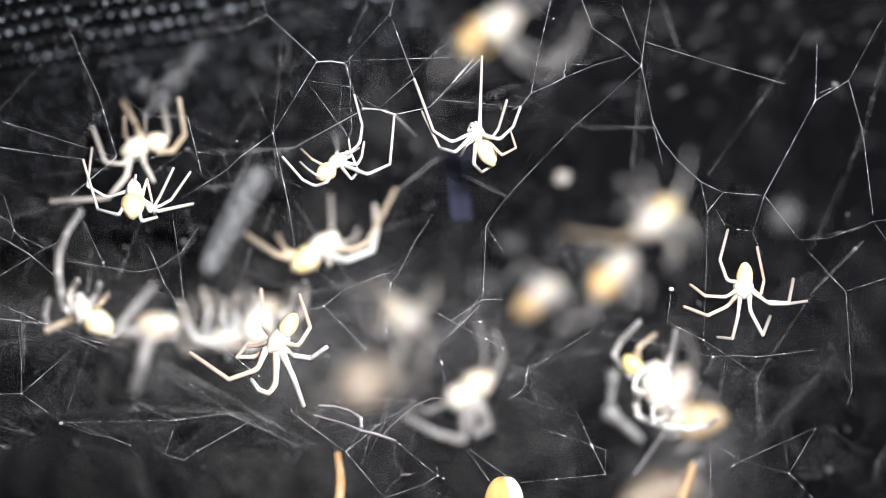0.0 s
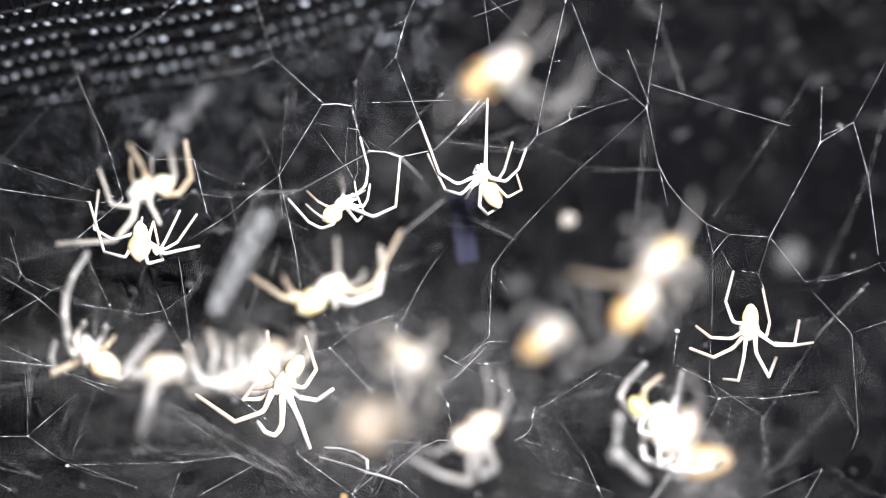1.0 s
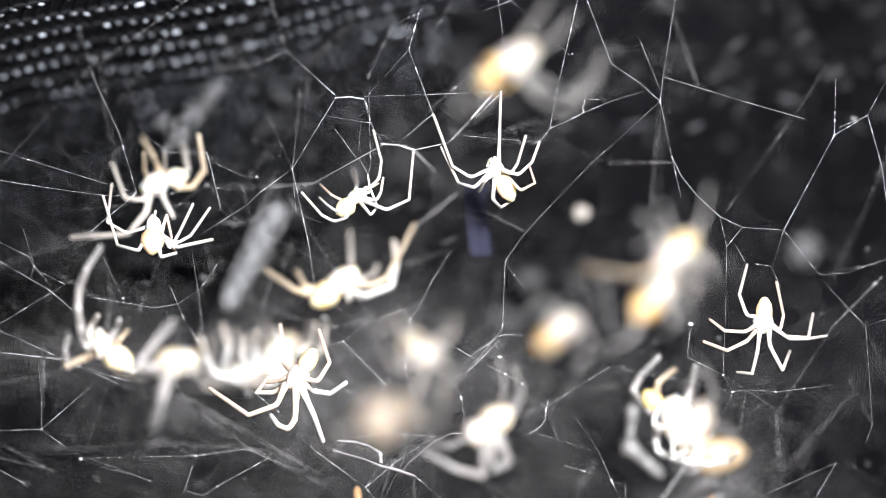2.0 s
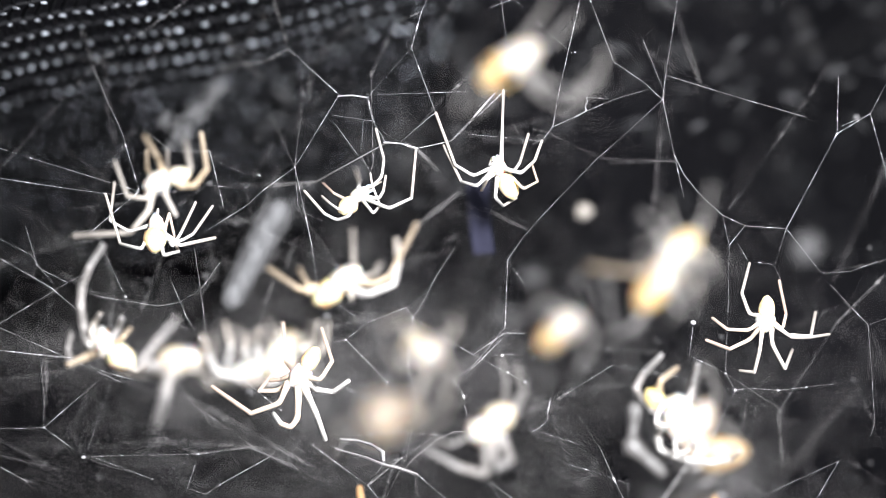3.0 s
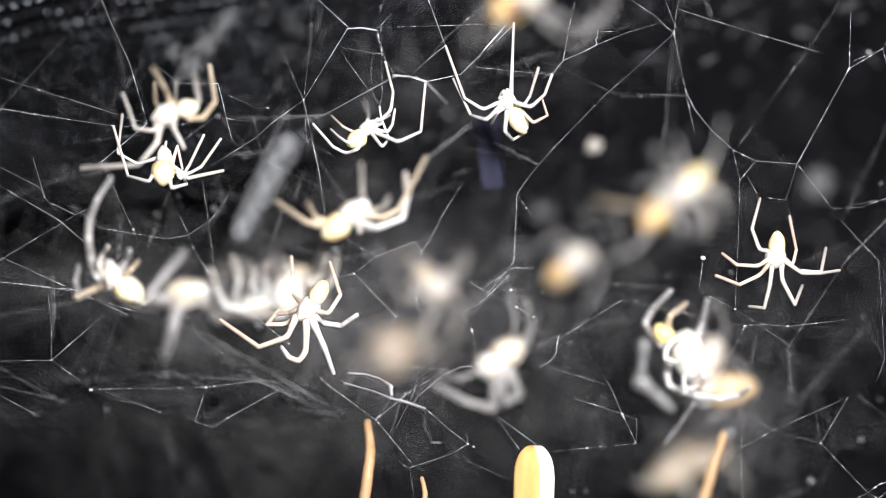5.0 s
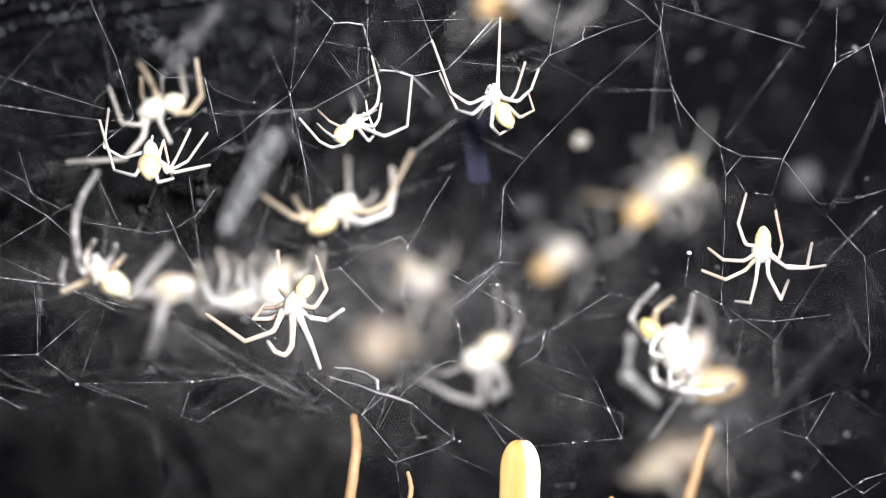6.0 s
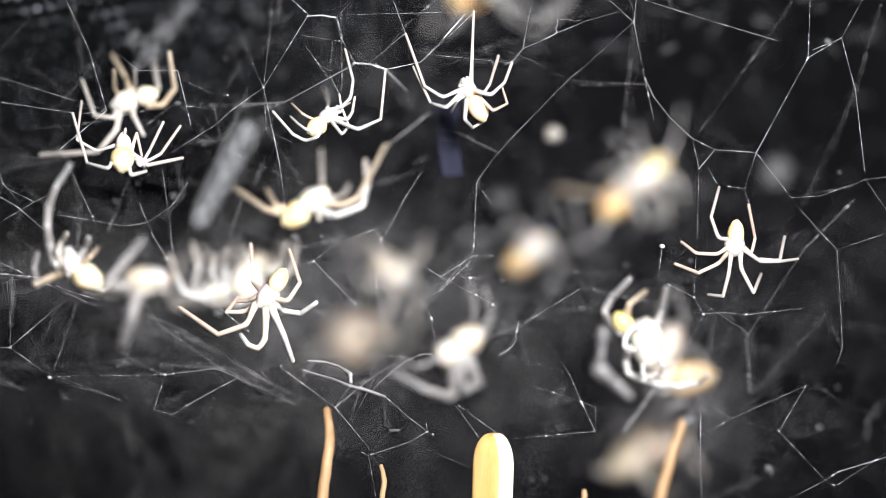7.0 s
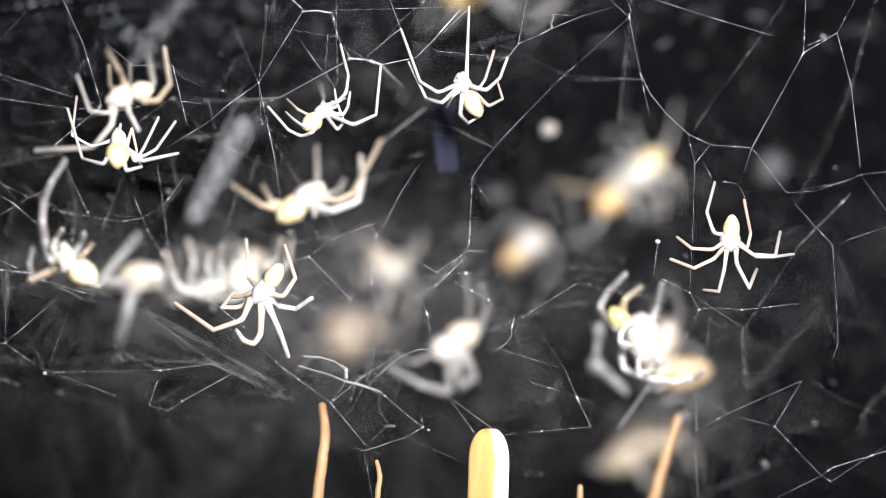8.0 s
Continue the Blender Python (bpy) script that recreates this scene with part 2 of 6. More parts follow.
def leg(spider, r, *joints, mat=LEG, foot=None):
    """A jointed leg: straight segments with soft knees, and its thin foot as a piece of its own."""
    pts = [Vector(j) for j in joints]
    n = len(pts) - 1
    line, rad = [pts[0]], [1.45]
    last = n if n == 1 else n - 1
    for i in range(1, last):
        a, p, b = pts[i - 1], pts[i], pts[i + 1]
        reach = min(0.32, 0.3 * (p - a).length, 0.3 * (b - p).length)
        before, after = p + (a - p).normalized() * reach, p + (b - p).normalized() * reach
        f = 1.0 - 0.28 * i / n
        line += [(line[-1] + before) / 2, before, before * 0.25 + p * 0.5 + after * 0.25, after]
        rad += [f * (1.22 if i == 1 else 1.06), f * 0.98, f * 1.10, f * 0.98]
    f = 1.0 - 0.28 * last / n
    line += [line[-1] * 0.4 + pts[last] * 0.6, pts[last]]
    rad += [f * 1.04, f]
    limb = part("leg", tube([local(p) for p in line], [r * MM * f for f in rad], 9), mat, spider)
    if last < n:
        a, b = pts[last], pts[n]
        steps = [a + (b - a) * s for s in (0.02, 0.3, 0.7, 1.0)]
        part("foot", tube([local(p) for p in steps], [r * MM * f * s for s in (1.0, 0.98, 0.92, 0.84)], 9), foot or FOOT[mat.name], limb)
    return limb


# ---- silk ----
web = tagged(new("spider_web"), "tangled white silk web strung across the cage", "spider web")


def thread(w, *points, mat=SILK, parent=None):
    """One strand; w is its thickness, and each point is a place where it is tied or bends."""
    line = []
    pts = [Vector(p) for p in points]
    for a, b in zip(pts, pts[1:]):
        n = max(2, int((b - a).length / 0.16))
        line += [a + (b - a) * (k / n) for k in range(n)]
    line.append(pts[-1])
    rnd = random.Random(int(abs(pts[0].x * 977 + pts[0].z * 131)))
    drift = rnd.uniform(0, 6.28)
    uneven, lumpy = (0.45, 0.12) if w < 0.035 else (0.13, 0.0)
    rad = [w * 0.5 * MM * min(2.2, (0.95 + 0.25 * math.sin(drift + k * 0.055)) * math.exp(rnd.gauss(0, uneven))) * (rnd.uniform(1.7, 3.8) if rnd.random() < lumpy else 0.82) for k, p in enumerate(line)]
    return part("thread", tube([at(*p) for p in line], rad, 5, False), mat, parent or web)


def bead(size, x, y, z, mat=SILK, parent=None):
    bm = egg(size * 1.25 * MM, size * MM, size * MM, 0, 0.12, x, 8, 10)
    bmesh.ops.transform(bm, matrix=Matrix.Translation(at(x, y, z)) @ pose(0, 0, 0, 0, 40 * math.sin(x * 7), 0), verts=bm.verts)
    return part("silk_knot", bm, mat, parent or web)


def silk_lump(label, size, x, y, z, stretch=1.0, angle=0, mat=DULL_SILK):
    """A fuzzy wad of silk and shed skin caught in the web."""
    bm = egg(size * stretch * MM, size * MM, size * MM, 0, 0.35, x, 14, 16)
    ob = mesh_object("silk_wad", bm, mat)
    ob.matrix_world = Matrix.Translation(at(x, y, z)) @ pose(0, 0, 0, 0, -angle, 0)
    return tagged(ob, label, "silk wad")


# the spiderlings in the plane of the web

spider = spiderling("pale spiderling with yellow abdomen hanging head up by stretched legs", 2.49, 0.00, 8.37)
head(spider, 1.50, 1.27, 110, 0.00, 0.00, 0.00)
belly(spider, 2.04, 1.43, -62, 0.69, -0.40, -1.44)
leg(spider, 0.132, (-0.29, 0.00, 0.08), (-1.84, -1.00, -0.70), (-3.18, 0.00, 0.16), (-4.58, 1.00, 3.99))
leg(spider, 0.132, (-0.38, -1.00, -0.21), (-1.60, -2.00, -1.46), (-2.73, 0.00, -1.06), (-4.01, 1.00, 1.61))
leg(spider, 0.154, (-0.29, 0.00, -0.41), (-0.86, 0.00, -0.90), (-1.25, 2.00, -1.60))
leg(spider, 0.132, (-0.14, -1.00, -0.86), (-0.31, -2.00, -2.27), (0.29, 0.00, -2.82), (1.29, 1.00, -2.21))
leg(spider, 0.124, (0.16, 0.00, 0.41), (0.24, 0.00, 2.90), (0.34, 1.00, 5.63))
leg(spider, 0.132, (0.41, 0.00, -0.08), (1.04, 1.10, -0.36), (1.52, 0.50, 0.35), (2.11, -0.60, 2.33))
leg(spider, 0.132, (0.51, -1.00, -0.21), (1.55, -2.00, -0.54), (2.57, 0.00, 0.45), (3.10, 0.00, 1.88))
leg(spider, 0.109, (0.61, 0.00, -0.41), (1.71, -2.00, -1.67), (2.78, 0.00, -1.06), (2.39, 1.00, 0.29), mat=TAN)
leg(spider, 0.094, (-0.29, 0.00, 0.33), (-0.70, -1.10, 0.11), (-0.52, 0.60, 0.68))

spider = spiderling("pale spiderling with yellow abdomen climbing strands", -7.51, 0.00, 6.45)
head(spider, 1.69, 1.18, 30, 0.00, 0.00, 0.00)
belly(spider, 1.55, 1.38, 215, -0.92, -0.40, -0.91)
leg(spider, 0.132, (-0.49, 0.00, -0.69), (-0.77, -1.00, -1.62), (-1.71, 0.00, -1.92), (-2.65, 0.00, -1.43), (-4.08, 0.00, 0.20))
leg(spider, 0.109, (-0.61, 0.00, -0.53), (-1.40, 1.00, -0.25), (-1.96, 0.00, 0.04), (-2.85, 2.00, 0.86), mat=TAN)
leg(spider, 0.109, (-0.65, 0.00, -0.78), (-1.50, -1.00, -1.21), (-2.25, 0.00, -0.69), (-2.87, 1.00, -0.13))
leg(spider, 0.132, (-0.16, 0.00, 0.37), (-0.37, 6.00, 1.10), (-0.76, 9.00, 2.25))
leg(spider, 0.116, (0.24, 0.00, 0.04), (1.55, -1.10, 1.14), (1.69, -0.50, 2.47), (1.08, 0.60, 4.73))
leg(spider, 0.132, (0.33, 0.00, -0.20), (1.34, -1.00, -0.40), (1.63, 0.00, 0.20), (1.80, 0.00, 1.27))
leg(spider, 0.132, (0.33, 0.00, -0.37), (2.10, -2.00, -1.12), (3.67, 0.00, -0.33), (4.00, 0.00, 3.27))
leg(spider, 0.109, (0.12, 0.00, -0.45), (0.97, -2.00, -1.48), (1.39, 0.00, -0.86), (0.82, 0.00, 0.61), (0.69, 0.00, 1.47))
leg(spider, 0.094, (0.12, 0.00, 0.29), (0.94, -1.10, 0.49), (1.45, 0.60, 0.88))

spider = spiderling("pale spiderling hanging below another one, legs spread", -22.33, 0.00, 4.29)
head(spider, 1.60, 1.37, 95, 0.00, 0.00, 0.00)
belly(spider, 1.88, 1.73, -88, 0.07, -1.20, -1.20)
leg(spider, 0.134, (-0.37, 0.00, -0.24), (-0.80, -2.00, -1.86), (-2.61, 0.00, -1.43), (-3.67, 0.00, 2.16))
leg(spider, 0.118, (-0.37, 0.00, -0.08), (-2.05, 1.00, -0.55), (-3.35, 0.00, 0.24), (-3.44, 3.00, 3.14))
leg(spider, 0.142, (0.37, 0.00, -0.16), (0.86, 0.00, -1.06), (1.30, -1.00, -1.69), (1.84, 0.00, -0.57), (2.86, 0.00, 1.55))
leg(spider, 0.134, (0.57, -1.00, -0.67), (1.67, 0.00, -1.31), (2.69, 0.00, -0.73), (4.08, 0.00, 1.27))
leg(spider, 0.158, (0.45, 0.00, -0.90), (1.88, -1.10, -1.57), (4.19, 0.60, -1.01))
leg(spider, 0.142, (0.49, -1.00, -1.49), (0.77, -2.00, -2.31), (1.63, 0.00, -2.00), (1.15, 1.00, -1.21))
leg(spider, 0.130, (-0.10, -0.20, 0.24), (0.10, -0.30, 0.62), (0.17, -0.30, 1.05))
leg(spider, 0.130, (0.54, 0.00, -0.56), (0.89, 0.50, 0.75), (1.28, 0.30, -0.88), mat=TAN)
leg(spider, 0.150, (0.18, -0.30, -0.57), (-0.29, -0.50, -0.90), (-0.43, 0.00, -1.54), mat=LEG)

spider = spiderling("pale spiderling with spread legs gripping the lower web", -11.96, 0.00, -6.69)
head(spider, 2.07, 1.71, 230, 0.00, 0.00, 0.00)
belly(spider, 1.88, 1.34, 60, 0.88, -0.40, 1.24)
leg(spider, 0.181, (0.49, 0.00, -0.08), (1.57, -1.10, -0.28), (2.39, -0.50, 1.04), (1.56, 0.60, 3.38), mat=TAN)
leg(spider, 0.232, (0.61, 0.00, -0.53), (1.12, 1.10, -1.07), (2.42, 0.50, -1.21), (3.58, -0.60, -0.38), foot=LEG)
leg(spider, 0.241, (0.29, 0.00, -0.69), (1.25, -1.10, -2.60), (1.84, 0.60, -4.65), foot=LEG)
leg(spider, 0.232, (-0.04, 0.00, -0.69), (-0.12, 0.00, -3.06), (-0.61, 0.00, -3.76), (-1.35, 0.00, -3.47), (-1.95, 1.00, -2.79), mat=TAN, foot=LEG)
leg(spider, 0.210, (-0.86, 0.00, -0.61), (-1.35, -1.10, -1.95), (-3.47, -0.50, -2.71), (-6.35, 0.60, -0.84), mat=TAN)
leg(spider, 0.181, (-0.69, 0.00, -0.53), (-1.75, 1.00, -1.15), (-2.98, 1.00, -1.15), (-2.24, 2.00, -0.12), mat=TAN)
leg(spider, 0.181, (-0.29, 0.00, 0.29), (-1.24, 3.00, 0.93), (-1.28, 3.00, 2.38), (-1.40, 3.00, 3.75), mat=TAN)
leg(spider, 0.181, (-0.45, 0.00, 0.10), (-1.38, 1.00, -0.31), (-2.27, 1.60, -0.42), mat=TAN)

spider = spiderling("pale spiderling with yellow pointed abdomen and splayed legs", 21.76, 0.00, -2.90)
head(spider, 1.45, 1.75, -90, -0.05, 0.00, 0.02)
belly(spider, 1.85, 1.24, 88, 0.00, -0.40, 1.02)
# the duller leg colour here makes up for the nearby lamp's strong light
leg(spider, 0.142, (-0.29, 0.00, 0.49), (-1.35, -1.10, 0.63), (-1.81, -0.50, 2.12), (-1.12, 0.60, 4.29), mat=MID_LEG)
leg(spider, 0.142, (0.37, 0.00, 0.16), (1.32, 1.10, -0.51), (1.49, 0.50, 0.61), (0.86, -0.60, 3.02), mat=TAN)
leg(spider, 0.142, (-0.45, 0.00, 0.00), (-1.43, -1.10, -0.55), (-2.87, -0.50, -0.48), (-3.82, 0.60, 0.32), mat=TAN)
leg(spider, 0.158, (-0.45, 0.00, -0.33), (-1.06, 1.10, -1.25), (-2.60, 0.50, -1.93), (-4.38, -0.60, -1.25), mat=TAN)
leg(spider, 0.142, (-0.29, 0.00, -0.49), (-0.58, -1.10, -1.93), (-0.91, -0.50, -3.57), (-1.85, 0.60, -3.49), mat=MID_LEG)
leg(spider, 0.166, (0.37, 0.00, -0.41), (0.41, 0.00, -1.55), (1.35, 0.00, -3.31), (2.14, 2.00, -2.01), mat=MID_LEG)
leg(spider, 0.142, (0.45, 0.00, -0.08), (1.69, -1.10, -1.04), (3.12, -0.50, -1.05), (4.62, 0.60, -0.87), mat=MID_LEG)
leg(spider, 0.150, (1.84, 0.00, -0.98), (3.22, 0.00, -0.98), (3.83, 2.00, 0.71), mat=MID_LEG)

# spiderlings a little out of the plane of the web

spider = spiderling("pale spiderling with bent legs among the upper strands", -23.06, 6.60, 7.70)
head(spider, 2.10, 2.00, 200, -0.05, 0.00, -0.20)
belly(spider, 1.78, 1.57, 15, 1.65, 0.00, 0.34, mat=CREAM)
leg(spider, 0.175, (-0.68, 0.00, -0.85), (-0.66, -1.10, -1.39), (-2.17, -0.50, -1.20), (-3.26, 0.60, 1.47), mat=MID_LEG)
leg(spider, 0.155, (-0.34, 0.00, 0.17), (-0.90, 1.10, 0.90), (-0.73, -0.60, 2.17), mat=SAND)
leg(spider, 0.234, (0.42, 0.00, 0.59), (-0.16, 2.00, 1.71), (-1.44, 4.00, 3.53), mat=SAND)
leg(spider, 0.117, (0.68, 0.00, 0.42), (0.63, 1.10, 1.07), (0.83, -0.60, 2.25), mat=MID_LEG)
leg(spider, 0.253, (2.03, 0.00, 0.59), (2.39, 1.00, 0.89), (1.63, 4.00, 3.45), mat=MID_LEG)
leg(spider, 0.234, (1.78, 0.00, -0.34), (2.67, 1.10, -0.38), (3.67, 0.50, 0.87), (3.36, -0.60, 3.52), mat=SAND)
leg(spider, 0.253, (-0.42, 0.00, -0.85), (-0.45, -1.10, -2.23), (-1.92, -0.50, -3.90), (-6.35, 0.60, -4.13), mat=MID_LEG)
leg(spider, 0.253, (0.51, 0.00, -0.51), (0.80, -1.00, -1.30), (1.51, -1.00, -2.65), mat=MID_LEG)

spider = spiderling("pale spiderling with amber-tinted abdomen gripping crossed strands", -27.26, 7.00, -4.30)
head(spider, 2.12, 1.70, 100, 0.21, 0.00, -0.13)
belly(spider, 2.37, 2.03, -28, 1.45, 0.00, -1.27, mat=LEMON)
leg(spider, 0.348, (-0.94, 0.00, -0.08), (-1.60, 1.00, 1.17), (-1.54, -0.50, 2.55), (-1.68, 1.00, 4.03), (-0.90, -0.50, 5.48), (-0.06, 1.00, 7.15), mat=GREY_LEG)
leg(spider, 0.271, (-0.64, 0.00, -0.25), (-0.66, -1.00, 0.66), (-0.63, 0.50, 1.35), (0.02, -1.00, 2.01), mat=MID_LEG)
leg(spider, 0.288, (0.68, 0.00, 0.08), (1.14, 1.00, 0.92), (1.56, -0.50, 1.71), mat=GREY_LEG)
leg(spider, 0.254, (0.94, 0.00, -0.42), (1.75, -1.00, 0.32), (2.06, 0.50, 0.88), mat=SAND)
leg(spider, 0.339, (0.43, 0.00, -0.68), (-1.17, 1.00, -1.18), (-2.43, -0.50, -1.77), mat=SAND)
leg(spider, 0.297, (-2.38, 0.00, -1.78), (-2.44, -1.00, -0.61), (-2.42, 0.50, 0.50), mat=HAZY_LEG)
leg(spider, 0.254, (0.00, 0.00, 0.72), (-0.96, 1.00, 0.36), (-0.95, -0.50, -0.24), (-0.83, 1.00, -0.79), (0.07, -0.50, -1.09), mat=LEG)
leg(spider, 0.212, (1.70, 0.00, -2.04), (2.68, -1.00, -2.22), (3.26, 0.50, -1.97), mat=MID_LEG)

spider = spiderling("pale spiderling with orange abdomen seen from the side", -9.04, 9.00, 0.34)
head(spider, 2.85, 2.15, 38, 0.00, 0.00, 0.00)
belly(spider, 2.55, 2.02, 220, -1.37, 0.00, -1.16, mat=YELLOW)
leg(spider, 0.250, (0.77, 0.00, -0.17), (2.14, 0.00, -0.43), (3.34, 0.00, 0.17), (5.36, 2.00, 4.20), mat=SAND)
leg(spider, 0.300, (0.77, 0.00, -0.94), (1.75, -1.00, -1.20), (3.71, -1.00, -0.43), (4.00, 1.00, 1.25), (3.80, 2.00, 2.99), mat=LEG)
leg(spider, 0.250, (0.60, 0.00, 0.43), (0.51, 2.00, 1.30), (0.34, 4.00, 3.77), mat=MID_LEG)
leg(spider, 0.257, (-2.66, 0.00, -0.94), (-3.60, 0.00, -0.77), (-6.03, 2.00, 0.78), mat=SAND)
leg(spider, 0.236, (-2.31, 0.00, -0.69), (-2.91, 0.00, -0.43), (-3.65, 2.00, 0.70), mat=SAND)
leg(spider, 0.250, (0.34, 0.00, -0.77), (0.43, 0.00, -1.54), mat=MID_LEG)
leg(spider, 0.214, (1.03, 0.00, 0.00), (2.12, 3.00, 0.35), (2.48, 4.00, 1.14), mat=MID_LEG)

spider = spiderling("pale spiderling with orange abdomen, two pairs of legs raised", 15.98, 7.00, -10.30)
head(spider, 3.90, 2.97, -80, 0.08, 0.00, 0.00, mat=PALE)
belly(spider, 1.78, 1.57, 130, -1.77, 0.00, 1.61, mat=GOLD)
leg(spider, 0.32, (-1.77, 0.00, 0.84), (-2.63, 1.00, 1.52), (-3.20, -0.50, 2.39), (-2.55, 1.00, 3.35), (-1.30, -0.50, 4.84), mat=GREY_LEG)
leg(spider, 0.280, (-1.52, 0.00, 2.03), (-1.34, -1.00, 3.00), (-0.04, 0.50, 3.87), mat=SAND)
leg(spider, 0.297, (0.85, 0.00, 1.56), (1.27, 1.00, 2.50), (1.43, -0.50, 4.16), mat=GREY_LEG)
leg(spider, 0.280, (-0.50, -1.00, 1.32), (-1.30, -2.00, 1.20), (-1.72, -2.00, 0.49), (-1.76, -2.00, -0.14), (-1.01, -2.00, -0.39), mat=LEG)
leg(spider, 0.280, (-1.27, 0.00, -0.42), (-1.44, 1.00, -1.42), (-1.39, -0.50, -2.17), (-0.60, 1.00, -2.69), (0.29, -0.50, -2.46), (1.87, 1.00, -1.88), mat=LEG)
leg(spider, 0.195, (-0.25, 0.00, -1.01), (-0.30, -1.00, -2.30), mat=LEG)
leg(spider, 0.280, (-0.25, 0.00, -2.54), (0.93, 1.00, -3.11), (2.40, -0.50, -3.18), (3.99, 1.00, -3.03), (4.59, -0.50, -2.33), mat=LEG)
leg(spider, 0.212, (1.01, 0.00, -0.59), (1.17, -1.00, -1.54), (0.89, 0.50, -2.57), mat=LEG)
# near leg pieces, faint through a much dimmed colour
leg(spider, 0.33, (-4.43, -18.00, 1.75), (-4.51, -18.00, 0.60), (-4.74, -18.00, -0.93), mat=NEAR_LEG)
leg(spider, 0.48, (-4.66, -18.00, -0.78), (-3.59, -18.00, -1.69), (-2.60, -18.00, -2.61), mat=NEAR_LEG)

# spiderlings further back

spider = spiderling("pale spiderling behind the lower strands, one leg hanging", -21.35, 15.00, -5.83)
head(spider, 2.30, 1.94, 0, 0.00, 0.00, 0.00, mat=PALE)
belly(spider, 2.74, 2.21, 180, -1.33, 0.00, -0.13, mat=CREAM)
leg(spider, 0.36, (-2.12, 0.00, -0.53), (-4.19, -1.10, -0.67), (-2.41, -0.50, 1.60), (-1.31, 0.60, 3.00), mat=GREY_LEG)
leg(spider, 0.243, (-2.12, 0.00, -0.88), (-3.85, 1.10, -1.37), (-5.66, -0.60, -0.78), mat=LEG)
leg(spider, 0.52, (-1.68, 0.00, -1.06), (-1.99, -1.10, -2.87), (-2.86, 0.60, -5.16), mat=GREY_LEG)
leg(spider, 0.245, (-0.44, 0.00, -0.71), (0.77, 1.10, -1.28), (1.92, -0.60, -1.04), mat=MID_LEG)
leg(spider, 0.245, (-0.62, 0.00, -0.97), (-1.64, -1.10, -1.29), (-3.17, 0.60, -1.17), mat=MID_LEG)

spider = spiderling("pale spiderling with raised legs crowded behind another", -16.46, 13.00, -6.61)
head(spider, 3.67, 1.57, 5, 0.18, 0.00, -0.17, mat=PALE)
belly(spider, 3.30, 2.95, 70, 2.10, 0.00, 0.62, mat=PALE)
leg(spider, 0.284, (-0.65, 0.00, -0.35), (-2.10, 1.00, -0.05), (-1.62, -0.50, 1.75), (-2.21, 1.00, 3.46), mat=LEG)
leg(spider, 0.262, (-0.22, 0.00, 0.30), (-0.49, -1.00, 1.42), (-0.40, 0.50, 2.61), mat=LEG)
leg(spider, 0.262, (0.52, 0.00, 0.44), (0.21, 1.00, 1.81), (0.55, -0.50, 3.07), mat=LEG)
leg(spider, 0.328, (-0.87, 0.00, -0.70), (-2.61, -1.00, -0.33), (-3.55, 0.50, 1.14), (-3.75, -1.00, 2.49), mat=LEG)
leg(spider, 0.284, (3.92, 0.00, 1.42), (4.77, 1.00, 2.01), (5.12, -0.50, 3.53), mat=MID_LEG)
leg(spider, 0.262, (4.36, 0.00, 0.11), (5.68, -1.00, 1.80), (5.85, 0.50, 3.52), mat=MID_LEG)
leg(spider, 0.219, (2.17, 0.00, 2.28), (1.96, 1.00, 3.22), mat=MID_LEG)
leg(spider, 0.350, (3.06, 0.00, -0.33), (1.39, -1.00, -1.09), (-1.35, 0.50, -1.03), mat=LEG)

spider = spiderling("milky spiderling pressed against the back of a crowd", -18.22, 19.00, -7.09)
head(spider, 2.80, 1.62, 0, -0.09, 0.00, -0.09, mat=PALE)
belly(spider, 2.52, 2.07, 40, 4.04, 0.00, 2.18, mat=CREAM)
leg(spider, 0.316, (-0.99, 0.00, -0.55), (-1.99, 1.00, -0.82), (-1.98, -0.50, 1.26), (-1.82, 1.00, 2.94), mat=MID_LEG)
leg(spider, 0.316, (-0.31, 0.00, -0.77), (-2.14, -1.00, -1.05), (-3.48, 0.50, 1.23), mat=MID_LEG)
leg(spider, 0.271, (0.58, 0.00, 0.36), (0.26, 1.00, 1.69), (0.03, -0.50, 3.43), mat=MID_LEG)
leg(spider, 0.271, (2.15, 0.00, 1.05), (2.77, -1.00, 2.65), (2.46, 0.50, 3.97), mat=MID_LEG)
leg(spider, 0.271, (4.63, 0.00, 1.74), (5.68, 1.00, 2.62), (6.31, -0.50, 4.45), mat=MID_LEG)
leg(spider, 0.406, (1.03, 0.00, 0.01), (2.68, -1.00, 0.86), (4.01, 0.50, 1.72), mat=LEG)
leg(spider, 0.271, (3.06, 0.00, -0.52), (4.80, 1.00, -0.78), (6.69, -0.50, -0.03), mat=MID_LEG)

spider = spiderling("pale spiderling with orange abdomen high in the back", 4.76, 30.00, 18.98)
head(spider, 3.90, 3.40, 35, 0.00, 0.00, 0.00)
belly(spider, 3.70, 3.30, 215, -1.85, 0.00, -1.23, mat=AMBER)
# broad dim legs shaped and coloured as the haze beside this spiderling
leg(spider, 0.400, (-0.05, 0.00, -1.16), (1.69, 1.00, -3.09), (3.75, 0.00, -4.31), (6.27, -1.00, -2.21), (7.09, 0.00, 0.44), mat=HAZY_LEG)
leg(spider, 0.428, (-0.34, 2.00, -0.51), (2.09, 3.00, -1.88), (4.70, 2.00, -3.02), (6.72, 2.00, -0.91), mat=HAZY_LEG)
leg(spider, 0.333, (-0.62, 0.00, 0.51), (1.51, 1.00, 3.23), (2.53, 0.00, 5.04), mat=HAZY_LEG)
